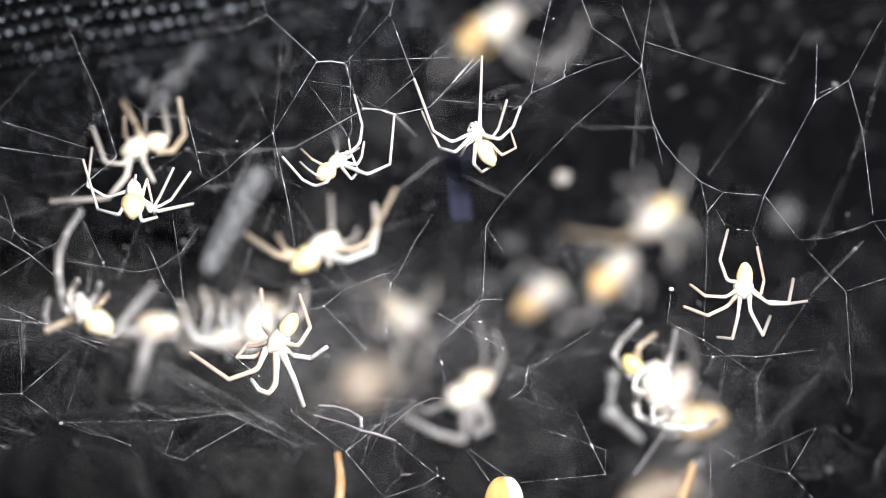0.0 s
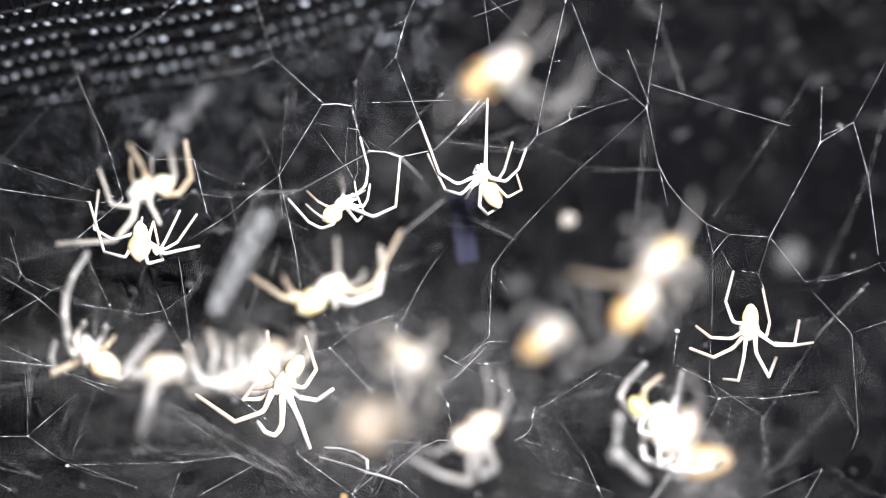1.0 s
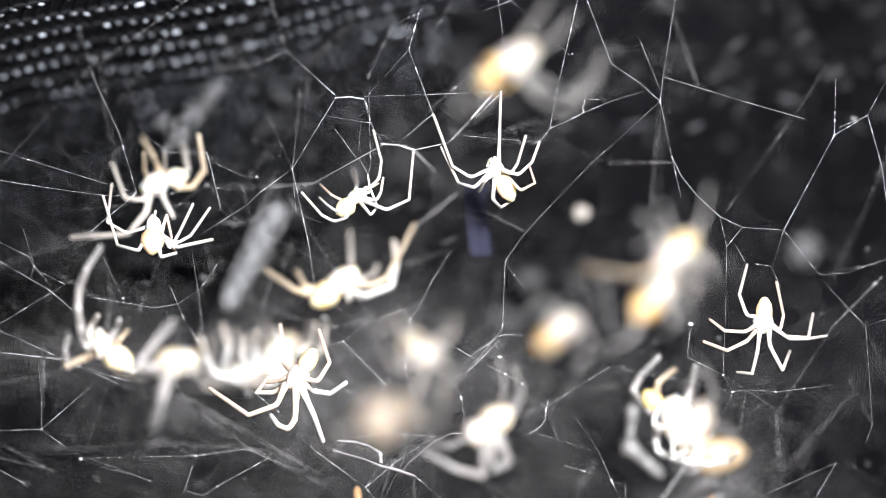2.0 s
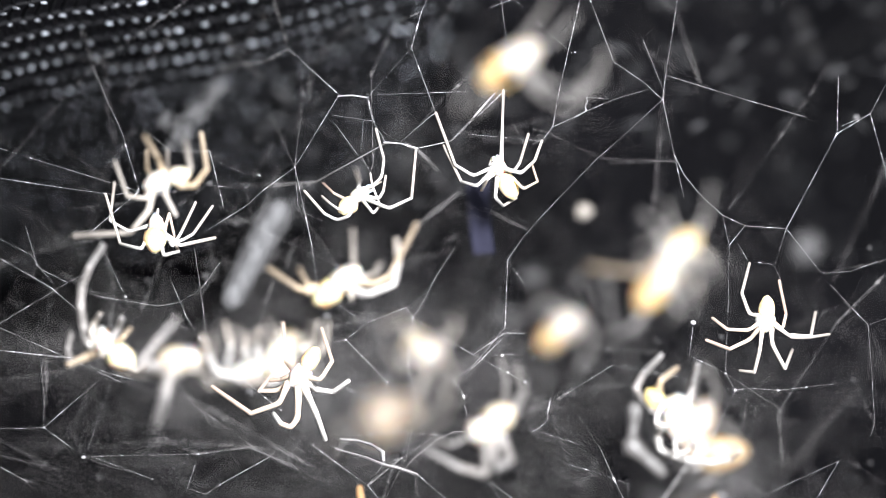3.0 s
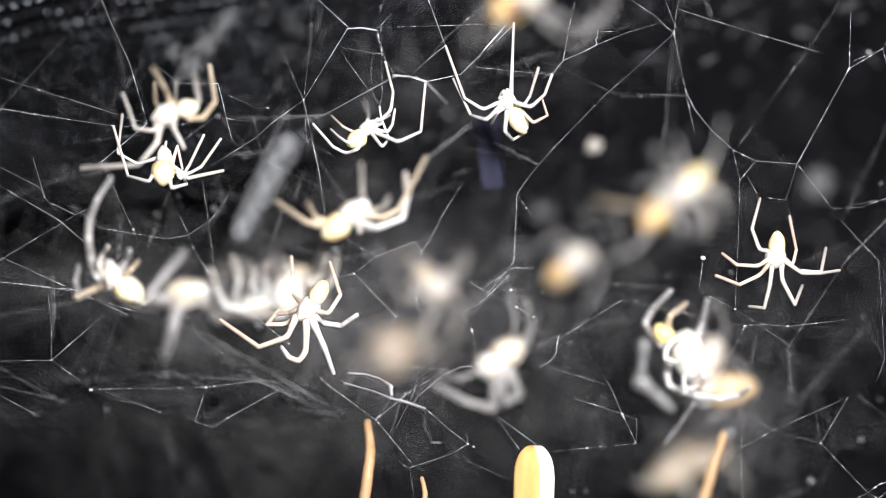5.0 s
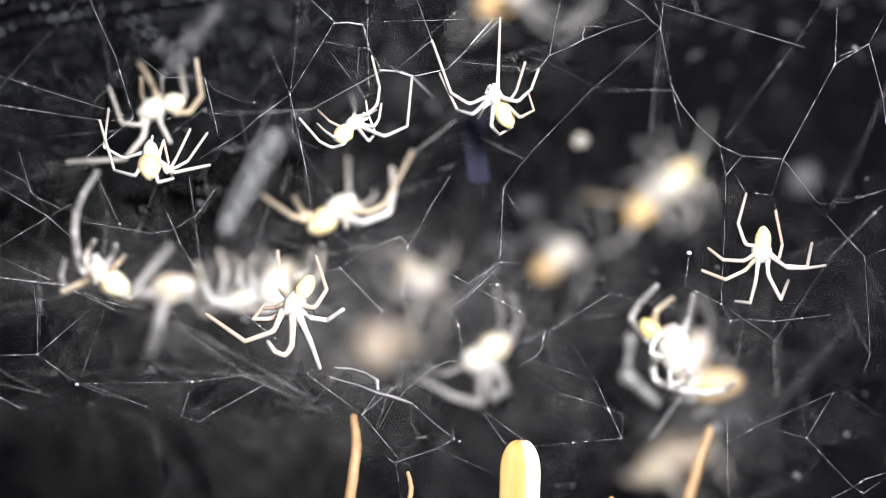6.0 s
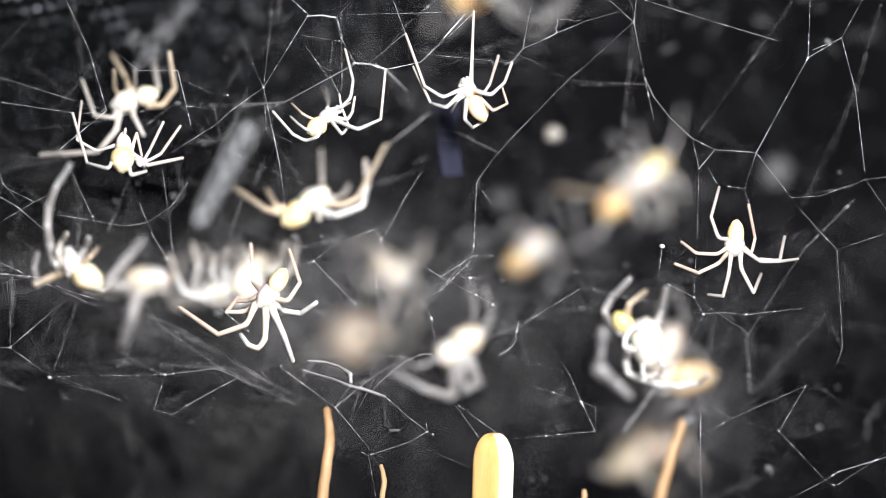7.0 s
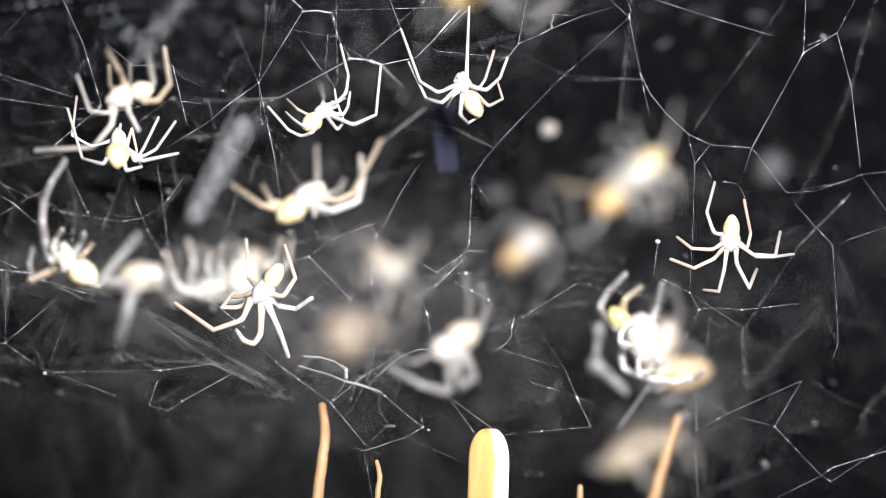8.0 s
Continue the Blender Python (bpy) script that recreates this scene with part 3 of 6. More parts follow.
leg(spider, 0.333, (-2.06, 0.00, -2.11), (-3.12, -1.00, -3.99), (-4.16, 0.00, -4.77), mat=HAZY_LEG)
leg(spider, 0.285, (-3.00, 1.00, -0.59), (-4.68, 1.00, -2.50), (-5.40, 1.00, -4.42), mat=HAZY_LEG)
leg(spider, 0.285, (0.62, 2.00, 0.45), (3.03, 2.00, 1.89), (4.71, 2.00, 3.81), mat=HAZY_LEG)

spider = spiderling("pale spiderling with orange abdomen deep in the tangle", 8.72, 34.00, -3.64)
head(spider, 3.30, 2.90, 40, 0.00, 0.00, 0.00)
belly(spider, 2.55, 2.15, 220, -1.34, 0.00, -1.17, mat=AMBER)
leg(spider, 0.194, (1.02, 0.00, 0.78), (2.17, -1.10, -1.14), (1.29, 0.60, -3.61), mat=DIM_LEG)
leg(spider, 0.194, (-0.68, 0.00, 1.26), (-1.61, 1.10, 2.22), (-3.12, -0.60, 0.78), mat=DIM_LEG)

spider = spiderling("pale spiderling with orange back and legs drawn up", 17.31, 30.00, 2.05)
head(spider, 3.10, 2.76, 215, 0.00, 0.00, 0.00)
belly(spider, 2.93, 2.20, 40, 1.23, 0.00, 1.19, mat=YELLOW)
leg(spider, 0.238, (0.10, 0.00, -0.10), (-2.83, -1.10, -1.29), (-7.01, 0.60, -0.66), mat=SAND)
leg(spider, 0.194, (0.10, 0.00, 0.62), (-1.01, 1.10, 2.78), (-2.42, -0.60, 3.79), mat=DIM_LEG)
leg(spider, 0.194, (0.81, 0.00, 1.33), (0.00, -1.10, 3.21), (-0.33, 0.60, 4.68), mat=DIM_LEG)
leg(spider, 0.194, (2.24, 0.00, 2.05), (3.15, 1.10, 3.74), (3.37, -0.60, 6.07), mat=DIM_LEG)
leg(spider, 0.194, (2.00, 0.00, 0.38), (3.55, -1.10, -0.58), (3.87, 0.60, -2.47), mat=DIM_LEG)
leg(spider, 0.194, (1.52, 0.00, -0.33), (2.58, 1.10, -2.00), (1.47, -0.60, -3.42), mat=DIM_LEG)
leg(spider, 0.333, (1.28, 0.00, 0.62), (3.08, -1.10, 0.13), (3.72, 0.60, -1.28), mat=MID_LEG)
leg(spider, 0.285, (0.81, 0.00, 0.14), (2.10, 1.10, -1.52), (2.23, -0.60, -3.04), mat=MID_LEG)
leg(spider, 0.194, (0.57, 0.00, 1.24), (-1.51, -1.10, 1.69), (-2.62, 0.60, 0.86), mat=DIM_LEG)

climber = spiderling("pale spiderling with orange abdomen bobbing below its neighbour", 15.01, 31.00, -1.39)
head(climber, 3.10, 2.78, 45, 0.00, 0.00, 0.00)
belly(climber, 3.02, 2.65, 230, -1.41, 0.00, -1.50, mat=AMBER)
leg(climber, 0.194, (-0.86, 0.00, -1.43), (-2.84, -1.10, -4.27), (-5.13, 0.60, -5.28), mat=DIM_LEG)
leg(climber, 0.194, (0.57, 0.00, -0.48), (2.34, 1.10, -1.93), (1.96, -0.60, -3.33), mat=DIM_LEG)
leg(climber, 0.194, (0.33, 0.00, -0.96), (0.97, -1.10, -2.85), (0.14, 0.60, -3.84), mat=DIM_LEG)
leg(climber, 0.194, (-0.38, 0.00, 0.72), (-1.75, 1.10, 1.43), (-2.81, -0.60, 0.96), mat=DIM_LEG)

spider = spiderling("cream spiderling with amber abdomen deep in the web", -3.14, 30.00, -5.95)
head(spider, 2.80, 2.50, 20, 0.25, 0.00, 0.00)
belly(spider, 2.20, 1.95, 200, -1.06, 0.00, 0.88, mat=CREAM)
leg(spider, 0.30, (-0.86, 0.00, -0.19), (-2.26, -1.10, -1.10), (-3.25, 0.60, 0.27), mat=MID_LEG)
leg(spider, 0.30, (0.57, 0.00, 0.29), (1.99, 1.10, -1.66), (1.29, -0.60, -3.97), mat=MID_LEG)
leg(spider, 0.30, (0.10, 0.00, -1.14), (-0.84, -1.10, -3.47), (-0.15, 0.60, -5.93), mat=MID_LEG)
leg(spider, 0.30, (-1.33, 0.00, 1.71), (-2.22, 1.10, 2.89), (-3.69, -0.60, 2.20), mat=MID_LEG)
leg(spider, 0.30, (0.81, 0.00, 1.00), (2.24, -1.10, 1.73), (2.47, 0.60, 3.13), mat=MID_LEG)

spider = spiderling("orange spiderling far behind the web in deep tangled silk", -6.68, 40.00, -11.61)
head(spider, 5.7, 5.5, 20, 0.00, 0.00, 0.00, mat=ORANGE)
belly(spider, 3.69, 3.79, 190, -1.00, 0.00, 0.20, mat=ORANGE)
leg(spider, 0.32, (-2.49, 0.00, -0.80), (-4.43, -1.10, -1.23), (-5.51, 0.60, -3.33), mat=MID_LEG)
leg(spider, 0.32, (1.99, 0.00, -0.30), (3.97, 1.10, -0.86), (5.48, -0.60, 1.72), mat=MID_LEG)

spider = spiderling("pale spiderling bent over the lower strands", 1.92, 15.00, -11.25)
head(spider, 3.27, 2.56, 10, -0.26, 0.00, -0.27, mat=PALE)
belly(spider, 2.83, 2.47, 30, 0.79, 0.00, 0.71, mat=CREAM)
leg(spider, 0.376, (-0.17, 0.00, -0.97), (-0.32, 1.00, -3.83), (-2.41, -0.50, -3.16), (-4.95, 1.00, -1.91), mat=GREY_LEG)
leg(spider, 0.221, (-1.01, 0.00, -0.54), (-2.99, -1.00, -1.37), (-4.68, 0.50, -1.07), mat=HAZY_LEG)
leg(spider, 0.398, (0.89, 0.00, -0.97), (1.71, 1.00, -2.62), (0.63, -0.50, -3.23), mat=GREY_LEG)
leg(spider, 0.265, (0.27, 0.00, -0.97), (0.45, -1.00, -2.66), mat=GREY_LEG)
leg(spider, 0.354, (1.85, 0.00, 1.07), (2.70, 1.00, 2.71), (2.08, -0.50, 4.71), mat=HAZY_LEG)
leg(spider, 0.221, (1.09, 0.00, 1.37), (1.33, -1.00, 3.49), (0.86, 0.50, 5.51), mat=HAZY_LEG)

spider = spiderling("pinkish pale spiderling crowded close behind its neighbour", 18.72, 19.00, -10.96)
head(spider, 3.7, 2.9, 60, 0.00, 0.00, 0.00, mat=DUSKY)
belly(spider, 2.47, 2.21, 250, -0.31, 0.00, -1.81, mat=DUSKY)
# legs darkened so that they blend into a haze
leg(spider, 0.245, (0.35, 0.00, 1.06), (1.35, -1.10, 1.99), (1.07, 0.60, 3.69), mat=HAZY_LEG)
leg(spider, 0.245, (0.57, 0.00, -0.71), (2.23, 1.10, -0.33), (3.03, -0.60, -1.55), mat=HAZY_LEG)
leg(spider, 0.245, (0.80, 0.00, 0.62), (1.22, -1.10, 2.43), (0.63, 0.60, 4.36), mat=HAZY_LEG)
leg(spider, 0.245, (-0.53, 0.00, 1.50), (-0.52, 1.10, 2.78), (0.30, -0.60, 4.17), mat=HAZY_LEG)

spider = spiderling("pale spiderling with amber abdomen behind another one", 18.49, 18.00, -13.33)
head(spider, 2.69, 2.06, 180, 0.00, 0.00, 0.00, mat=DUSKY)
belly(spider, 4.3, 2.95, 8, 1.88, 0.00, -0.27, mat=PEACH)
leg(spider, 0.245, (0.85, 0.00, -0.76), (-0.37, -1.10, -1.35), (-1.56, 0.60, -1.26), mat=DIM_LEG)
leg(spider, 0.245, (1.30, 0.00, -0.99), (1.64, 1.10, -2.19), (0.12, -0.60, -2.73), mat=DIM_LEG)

spider = spiderling("pinkish pale spiderling hanging beside a dry stalk", 19.12, 33.00, -20.48)
head(spider, 4.9, 4.3, 20, 0.29, 0.00, 0.34, mat=ORANGE)
belly(spider, 5.02, 3.38, 212, -2.02, 0.00, -1.07, mat=CREAM)
leg(spider, 0.531, (-2.01, 0.00, -1.46), (-3.62, 1.00, -2.64), (-4.94, -0.50, -2.00), mat=MID_LEG)
leg(spider, 0.338, (-1.05, 0.00, -1.94), (-0.64, -1.00, -3.27), (1.43, 0.50, -4.15), mat=MID_LEG)
leg(spider, 0.338, (1.35, 0.00, 0.49), (3.14, 1.00, -0.56), (3.72, -0.50, -2.34), mat=MID_LEG)
leg(spider, 0.289, (0.86, 0.00, 1.45), (1.95, -1.00, 3.47), (2.57, 0.50, 5.04), mat=DIM_LEG)
leg(spider, 0.289, (-1.06, 0.00, 0.48), (-2.92, 1.00, 1.34), (-4.47, -0.50, 0.50), mat=DIM_LEG)

# wads of silk and shed skin
def torn_silk(label, count, long, wide, x, y, z):
    """A shred of matted fibres that lean one way."""
    rnd = random.Random(int(abs(x * 100)))
    bm = bmesh.new()
    for i in range(count):
        c = Vector((x + rnd.gauss(0, wide * 0.5), y + rnd.gauss(0, 0.9), z + rnd.gauss(0, wide * 0.5)))
        lean = rnd.gauss(0.95, 0.35)
        half = long * rnd.uniform(0.15, 0.5)
        way = Vector((math.cos(lean), rnd.gauss(0, 0.3), math.sin(lean))) * half
        bend = Vector((rnd.gauss(0, 0.15), 0, rnd.gauss(0, 0.15)))
        thick = rnd.uniform(0.012, 0.045) * MM
        add_to(bm, tube([at(*(c - way)), at(*(c + bend)), at(*(c + way))], [thick * 0.6, thick, thick * 0.5], 5))
    return tagged(mesh_object("torn_silk", bm, MATTED), label, "silk wad")


torn_silk("grey shreds of torn silk behind the upper strands", 59, 1.84, 0.70, -21.45, 9.00, 11.39)
torn_silk("wispy grey shreds of torn silk behind the upper strands", 57, 2.13, 0.62, -20.40, 9.60, 12.93)
torn_silk("small grey shred of torn silk behind the upper strands", 28, 1.40, 0.40, -22.70, 9.90, 12.42)
torn_silk("long thin shred of torn silk behind the upper strands", 33, 2.79, 0.27, -19.16, 9.90, 14.50)
torn_silk("small grey shred of torn silk behind the upper strands", 18, 1.10, 0.26, -22.51, 9.00, 10.23)
silk_lump("round pale wad of silk hanging in the web", 1.08, 9.57, 20.00, 5.70, 1, 0, mat=MID_LEG)
silk_lump("soft pale wad of silk under a spiderling", 2.76, 19.50, 30.00, -16.70, 1.2, 70, mat=DIM_LEG)
silk_lump("grey wad of silk in the back of the web", 2.23, 29.23, 34.00, 2.86, 1.2, 60, mat=DIM_SILK)
silk_lump("small grey wad of silk in the back", 1.65, 5.86, 34.00, 0.63, 1, 0, mat=DIM_SILK)
silk_lump("small dim grey wad of silk", 1.47, 3.47, 36.00, -2.89, 1, 0, mat=DIM_SILK)
silk_lump("small dim grey wad of silk", 1.39, -14.51, 24.00, 16.45, 1.5, 70, mat=DIM_SILK)
silk_lump("small round dim wad of silk on a stalk tip", 0.86, 19.37, 9.00, -16.24, 1, 0, mat=DIM_SILK)

# strands of the web
thread(0.013, (-33.79, -1.13, 7.63), (-36.63, -0.13, 5.30), (-42.99, 1.00, -0.13))
thread(0.013, (-44.87, 2.13, 4.06), (-36.70, 0.20, 6.74), (-33.79, -1.13, 7.63), (-31.72, -1.63, 7.28), (-27.91, -0.10, 6.73), (-25.36, 0.06, 6.41), (-23.55, -0.05, 6.65))
thread(0.008, (-40.34, -1.22, 11.87), (-32.58, -1.35, 9.44), (-29.32, -1.46, 8.42), (-25.50, 0.23, 7.23), (-23.55, -0.05, 6.65))
thread(0.017, (-27.42, 3.79, 15.88), (-26.49, 1.41, 14.23), (-24.93, 0.49, 11.09), (-23.55, -0.05, 6.65))
thread(0.016, (-29.96, 10.43, 21.63), (-27.42, 3.79, 15.88), mat=DULL_SILK)
thread(0.016, (-38.69, 3.82, 3.66), (-33.04, 3.50, 9.82), (-27.28, 2.86, 16.01), (-24.25, 3.10, 18.10), (-19.02, 2.74, 21.84), (-16.02, 3.98, 24.24), (-9.31, 5.31, 29.32), mat=DULL_SILK)
thread(0.014, (-23.61, 3.01, 11.33), (-21.39, 0.71, 9.59), (-18.53, 0.78, 9.59), (-17.58, 1.12, 5.59))
thread(0.008, (-18.53, 0.78, 9.59), (-17.83, 1.13, 8.75), (-15.88, 2.42, 7.90), (-14.95, 3.15, 7.89))
thread(0.024, (-15.00, 6.86, 7.33), (-19.15, 8.16, 7.42), mat=DULL_SILK)
thread(0.028, (-41.93, 10.39, -1.00), (-33.66, 9.37, 1.97), (-27.87, 7.96, 4.01), mat=DULL_SILK)
thread(0.008, (-18.25, 1.22, 7.11), (-15.78, 1.23, 6.78))
thread(0.030, (-26.91, 0.04, 3.84), (-23.55, -0.05, 6.65))
thread(0.012, (-26.91, 0.04, 3.84), (-26.25, -0.27, 2.69), (-24.29, 0.30, -1.68))
thread(0.012, (-18.98, 0.39, 3.64), (-15.75, 0.84, 5.70), (-14.72, 0.82, 6.68), (-12.28, -0.04, 8.37))
thread(0.018, (-14.72, 0.82, 6.68), (-12.28, -0.04, 8.37))
thread(0.016, (-12.28, -0.04, 8.37), (-9.15, 0.18, 13.52))
thread(0.110, (-9.15, 0.18, 13.52), (-8.53, 0.00, 13.55), (-8.08, -0.13, 13.58), (-7.49, -0.42, 13.44), (-7.08, -0.58, 13.39))
thread(0.022, (-12.91, 2.41, 17.17), (-9.07, 0.19, 13.61))
thread(0.028, (-18.46, 7.64, 16.21), (-14.86, 5.10, 16.49), (-12.98, 3.41, 17.26), mat=DULL_SILK)
thread(0.022, (-12.98, 3.41, 17.26), (-13.76, 4.46, 19.70), (-16.35, 6.26, 27.97), mat=DULL_SILK)
thread(0.017, (-12.28, -0.04, 8.37), (-11.11, 0.16, 2.90), (-10.77, 1.19, 0.04))
thread(0.020, (-12.07, 6.14, 16.08), (-12.09, 4.45, 13.01), (-12.28, -0.04, 8.37), mat=DULL_SILK)
thread(0.016, (-14.54, 6.39, 12.72), (-12.42, 1.96, 8.46), mat=DULL_SILK)
thread(0.011, (-12.28, -0.04, 8.37), (-12.00, -0.67, 5.33), (-11.54, -0.76, 5.73))
thread(0.013, (-7.08, -0.58, 13.39), (-6.56, -1.53, 11.58), (-5.71, -1.47, 10.16), (-5.63, -1.43, 10.08))
thread(0.026, (-7.00, -0.61, 13.39), (-6.31, -1.64, 10.96), (-5.84, -1.23, 8.88))
thread(0.008, (-7.00, -0.61, 13.39), (-3.85, 0.40, 17.02))
thread(0.025, (-3.85, 0.40, 17.02), (-3.12, 0.93, 19.74))
thread(0.011, (-3.12, 0.93, 19.74), (-2.21, 0.78, 21.77), (1.09, 0.49, 29.23))
thread(0.026, (-6.90, 3.40, 15.35), (-5.07, 4.63, 19.30), (-3.12, 0.93, 19.74), mat=DULL_SILK)
thread(0.017, (-3.85, 0.40, 17.02), (-2.08, 0.06, 12.29))
thread(0.011, (-7.08, -0.48, 13.56), (0.66, 0.64, 13.89), (3.11, 0.28, 13.94))
thread(0.008, (-9.74, -0.26, 12.15), (-7.25, -1.41, 11.71), (-6.44, -1.53, 11.58))
thread(0.012, (-7.25, -1.41, 11.71), (-7.44, -1.75, 9.14), (-6.77, -1.21, 7.95))
thread(0.016, (-6.90, 3.40, 15.35), (-6.68, -0.46, 11.85), (-6.56, -1.38, 8.55), (-6.77, -1.21, 7.95), mat=DULL_SILK)
thread(0.140, (-5.83, -1.50, 10.08), (-4.63, -0.96, 10.03), (-3.42, -0.36, 9.70))
thread(0.050, (-3.42, -0.36, 9.70), (-0.99, 1.29, 10.32), (0.67, 3.64, 12.12))
thread(0.085, (-5.63, -1.42, 10.04), (-7.48, -0.73, 9.07), (-10.95, 2.94, 7.43), (-15.00, 6.86, 7.33), mat=DULL_SILK)
thread(0.011, (-5.83, -1.55, 10.77), (-3.83, -0.53, 9.69))
thread(0.011, (-4.63, -0.98, 10.11), (-2.41, -0.07, 12.08), (-2.08, 0.06, 12.29))
thread(0.008, (-9.31, -0.80, 11.42), (-6.77, -1.21, 7.95))
thread(0.084, (0.66, 1.65, 12.07), (2.22, 1.53, 13.83))
thread(0.018, (0.90, 1.14, 12.04), (2.71, 0.91, 13.78))
thread(0.220, (-4.3, 2.6, 10.2), (-3.50, 3.65, 9.83), (-2.06, 5.81, 8.47), mat=DULL_SILK)
thread(0.017, (2.82, 0.37, 13.95), (3.02, -0.34, 17.56), (2.51, -1.20, 21.37), (1.50, -2.09, 29.27))
thread(0.012, (-3.09, -1.45, 26.95), (2.68, -1.20, 21.29), (6.13, -0.91, 17.91), (7.74, -1.27, 16.46))
thread(0.012, (1.79, -1.07, 19.76), (3.41, -1.04, 20.37), (6.07, -0.50, 21.45), (13.72, 0.27, 24.48))
thread(0.019, (9.83, -1.54, 26.95), (8.03, -1.08, 19.11), (6.84, -0.46, 13.88), (6.40, 0.80, 11.32), (5.79, 1.00, 10.51), (4.96, 0.90, 10.05))
thread(0.016, (6.40, 0.80, 11.32), (8.04, 0.83, 12.02))
thread(0.036, (7.95, 0.81, 12.01), (8.77, 0.76, 12.42))
thread(0.012, (8.77, 0.76, 12.42), (10.90, 0.66, 13.31), (13.42, 0.41, 14.03), (14.31, -0.28, 13.21))
thread(0.029, (8.83, 0.24, 13.41), (8.92, 0.46, 13.06), (8.72, 0.55, 12.82), (8.85, 0.74, 12.50), (8.57, 0.79, 12.30), (8.20, 0.82, 12.10), (7.95, 0.81, 12.01))
thread(0.011, (8.83, 0.24, 13.41), (10.49, 0.62, 13.35))
thread(0.013, (5.95, -0.49, 28.66), (8.83, -0.51, 21.04), (10.54, -0.54, 16.52), (10.76, -0.22, 15.94), (12.87, -0.38, 14.50), (14.31, -0.28, 13.21))
thread(0.012, (12.94, 0.52, 17.64), (13.78, 0.83, 15.62), (14.52, -0.21, 13.50))
thread(0.010, (14.31, -0.28, 13.21), (10.99, -0.26, 10.16), (9.50, -0.26, 8.90), (5.42, -0.26, 4.65), (4.21, -0.26, 3.26), (3.10, -0.24, 1.67))
thread(0.017, (14.31, -0.28, 13.21), (14.58, 0.55, 15.03), (15.39, 1.45, 19.63), (15.62, 0.84, 21.61), (16.65, -0.36, 29.54))
thread(0.017, (14.58, 0.55, 15.03), (20.23, -0.19, 13.21), (24.74, 0.02, 11.92))
thread(0.017, (14.31, -0.28, 13.21), (15.03, -1.40, 9.15), (15.83, -0.14, 6.16))
thread(0.022, (15.03, -1.40, 9.15), (15.76, -0.85, 7.76), (16.96, -0.21, 6.36), (18.58, -0.33, 4.85))
thread(0.020, (18.58, -0.33, 4.85), (20.18, -0.57, 4.07), (23.23, 0.02, 3.88))
thread(0.012, (18.58, -0.33, 4.85), (19.10, -0.05, 2.69), (19.16, 1.32, -1.60), (18.84, 0.22, -6.50))
thread(0.012, (20.18, -0.57, 4.07), (19.10, -0.05, 2.69))
thread(0.020, (23.23, 0.02, 3.88), (26.94, 0.24, 10.75))
thread(0.019, (26.94, 0.24, 10.75), (27.28, 1.73, 14.88))
thread(0.020, (26.94, 0.24, 10.75), (29.39, 0.51, 12.20))
thread(0.012, (27.22, 0.19, 11.28), (29.39, 0.51, 12.20))
thread(0.010, (29.39, 0.51, 12.20), (31.44, -1.34, 16.45))
thread(0.017, (29.39, 0.51, 12.20), (30.64, 1.83, 8.49), (30.86, -1.18, 2.47))
thread(0.017, (35.35, 4.82, 23.62), (33.24, 5.59, 15.61), (31.60, 6.86, 9.02), (30.19, 6.76, 5.55), mat=DULL_SILK)
thread(0.010, (23.23, 0.02, 3.88), (22.72, 2.84, 1.20))
thread(0.012, (23.23, 0.02, 3.88), (25.93, 1.20, 0.66), (28.06, 1.20, 0.79), (30.51, 1.20, 1.71))
thread(0.017, (30.67, 9.76, 5.64), (27.69, 7.93, -0.04), mat=DULL_SILK)
thread(0.019, (26.66, 1.99, -0.17), (28.97, -0.83, -3.05), mat=DULL_SILK)
thread(0.013, (27.15, -1.58, -1.38), (28.97, -0.83, -3.05), (32.21, -0.44, -2.00), (40.04, 0.04, 0.58))
thread(0.014, (28.97, -0.83, -3.05), (29.47, 0.76, -6.52), (29.70, 0.87, -10.21))
thread(0.013, (29.70, 0.87, -10.21), (29.22, 0.73, -11.52))
thread(0.010, (29.22, 7.91, -7.20), (30.02, 2.87, -10.33), mat=DULL_SILK)
thread(0.017, (27.53, 5.12, 0.88), (30.45, 2.46, 1.49), (30.84, -1.28, 1.99), (32.35, -0.77, 2.15), (40.75, 0.67, 3.10), mat=DULL_SILK)
thread(0.014, (30.84, -1.28, 1.99), (32.38, -0.62, 0.04), (37.40, 0.49, -6.57))
thread(0.032, (31.11, 4.44, 0.59), (27.34, 3.80, -3.08), (23.15, 4.33, -9.61), (23.83, 7.34, -14.10), mat=DULL_SILK)
thread(0.022, (29.42, 14.93, -7.91), (26.07, 14.63, -13.19), (26.01, 12.57, -13.92), mat=DULL_SILK)
thread(0.012, (21.65, 5.02, -7.93), (23.58, 6.38, -9.47), (24.17, 8.38, -14.05), mat=DULL_SILK)
thread(0.011, (25.49, 8.68, -12.79), (24.95, -0.50, -16.16), mat=DULL_SILK)
thread(0.017, (24.95, -0.50, -16.16), (27.01, 0.47, -12.93))
thread(0.010, (27.01, 0.47, -12.93), (21.72, 0.41, -15.30), (19.50, 0.68, -16.55))
thread(0.008, (18.90, -1.14, -13.55), (21.52, 0.41, -15.30), (24.95, -0.50, -16.16))
thread(0.013, (24.95, -0.50, -16.16), (28.33, -0.49, -19.70))
thread(0.017, (18.90, -1.14, -13.55), (19.29, -0.55, -14.41), (19.50, 1.43, -18.88), (19.62, 0.98, -21.71), (20.02, 0.34, -29.80))
thread(0.022, (28.33, -0.49, -19.70), (29.16, -0.44, -19.10), (32.41, -0.49, -18.08), (40.16, -0.55, -15.64))
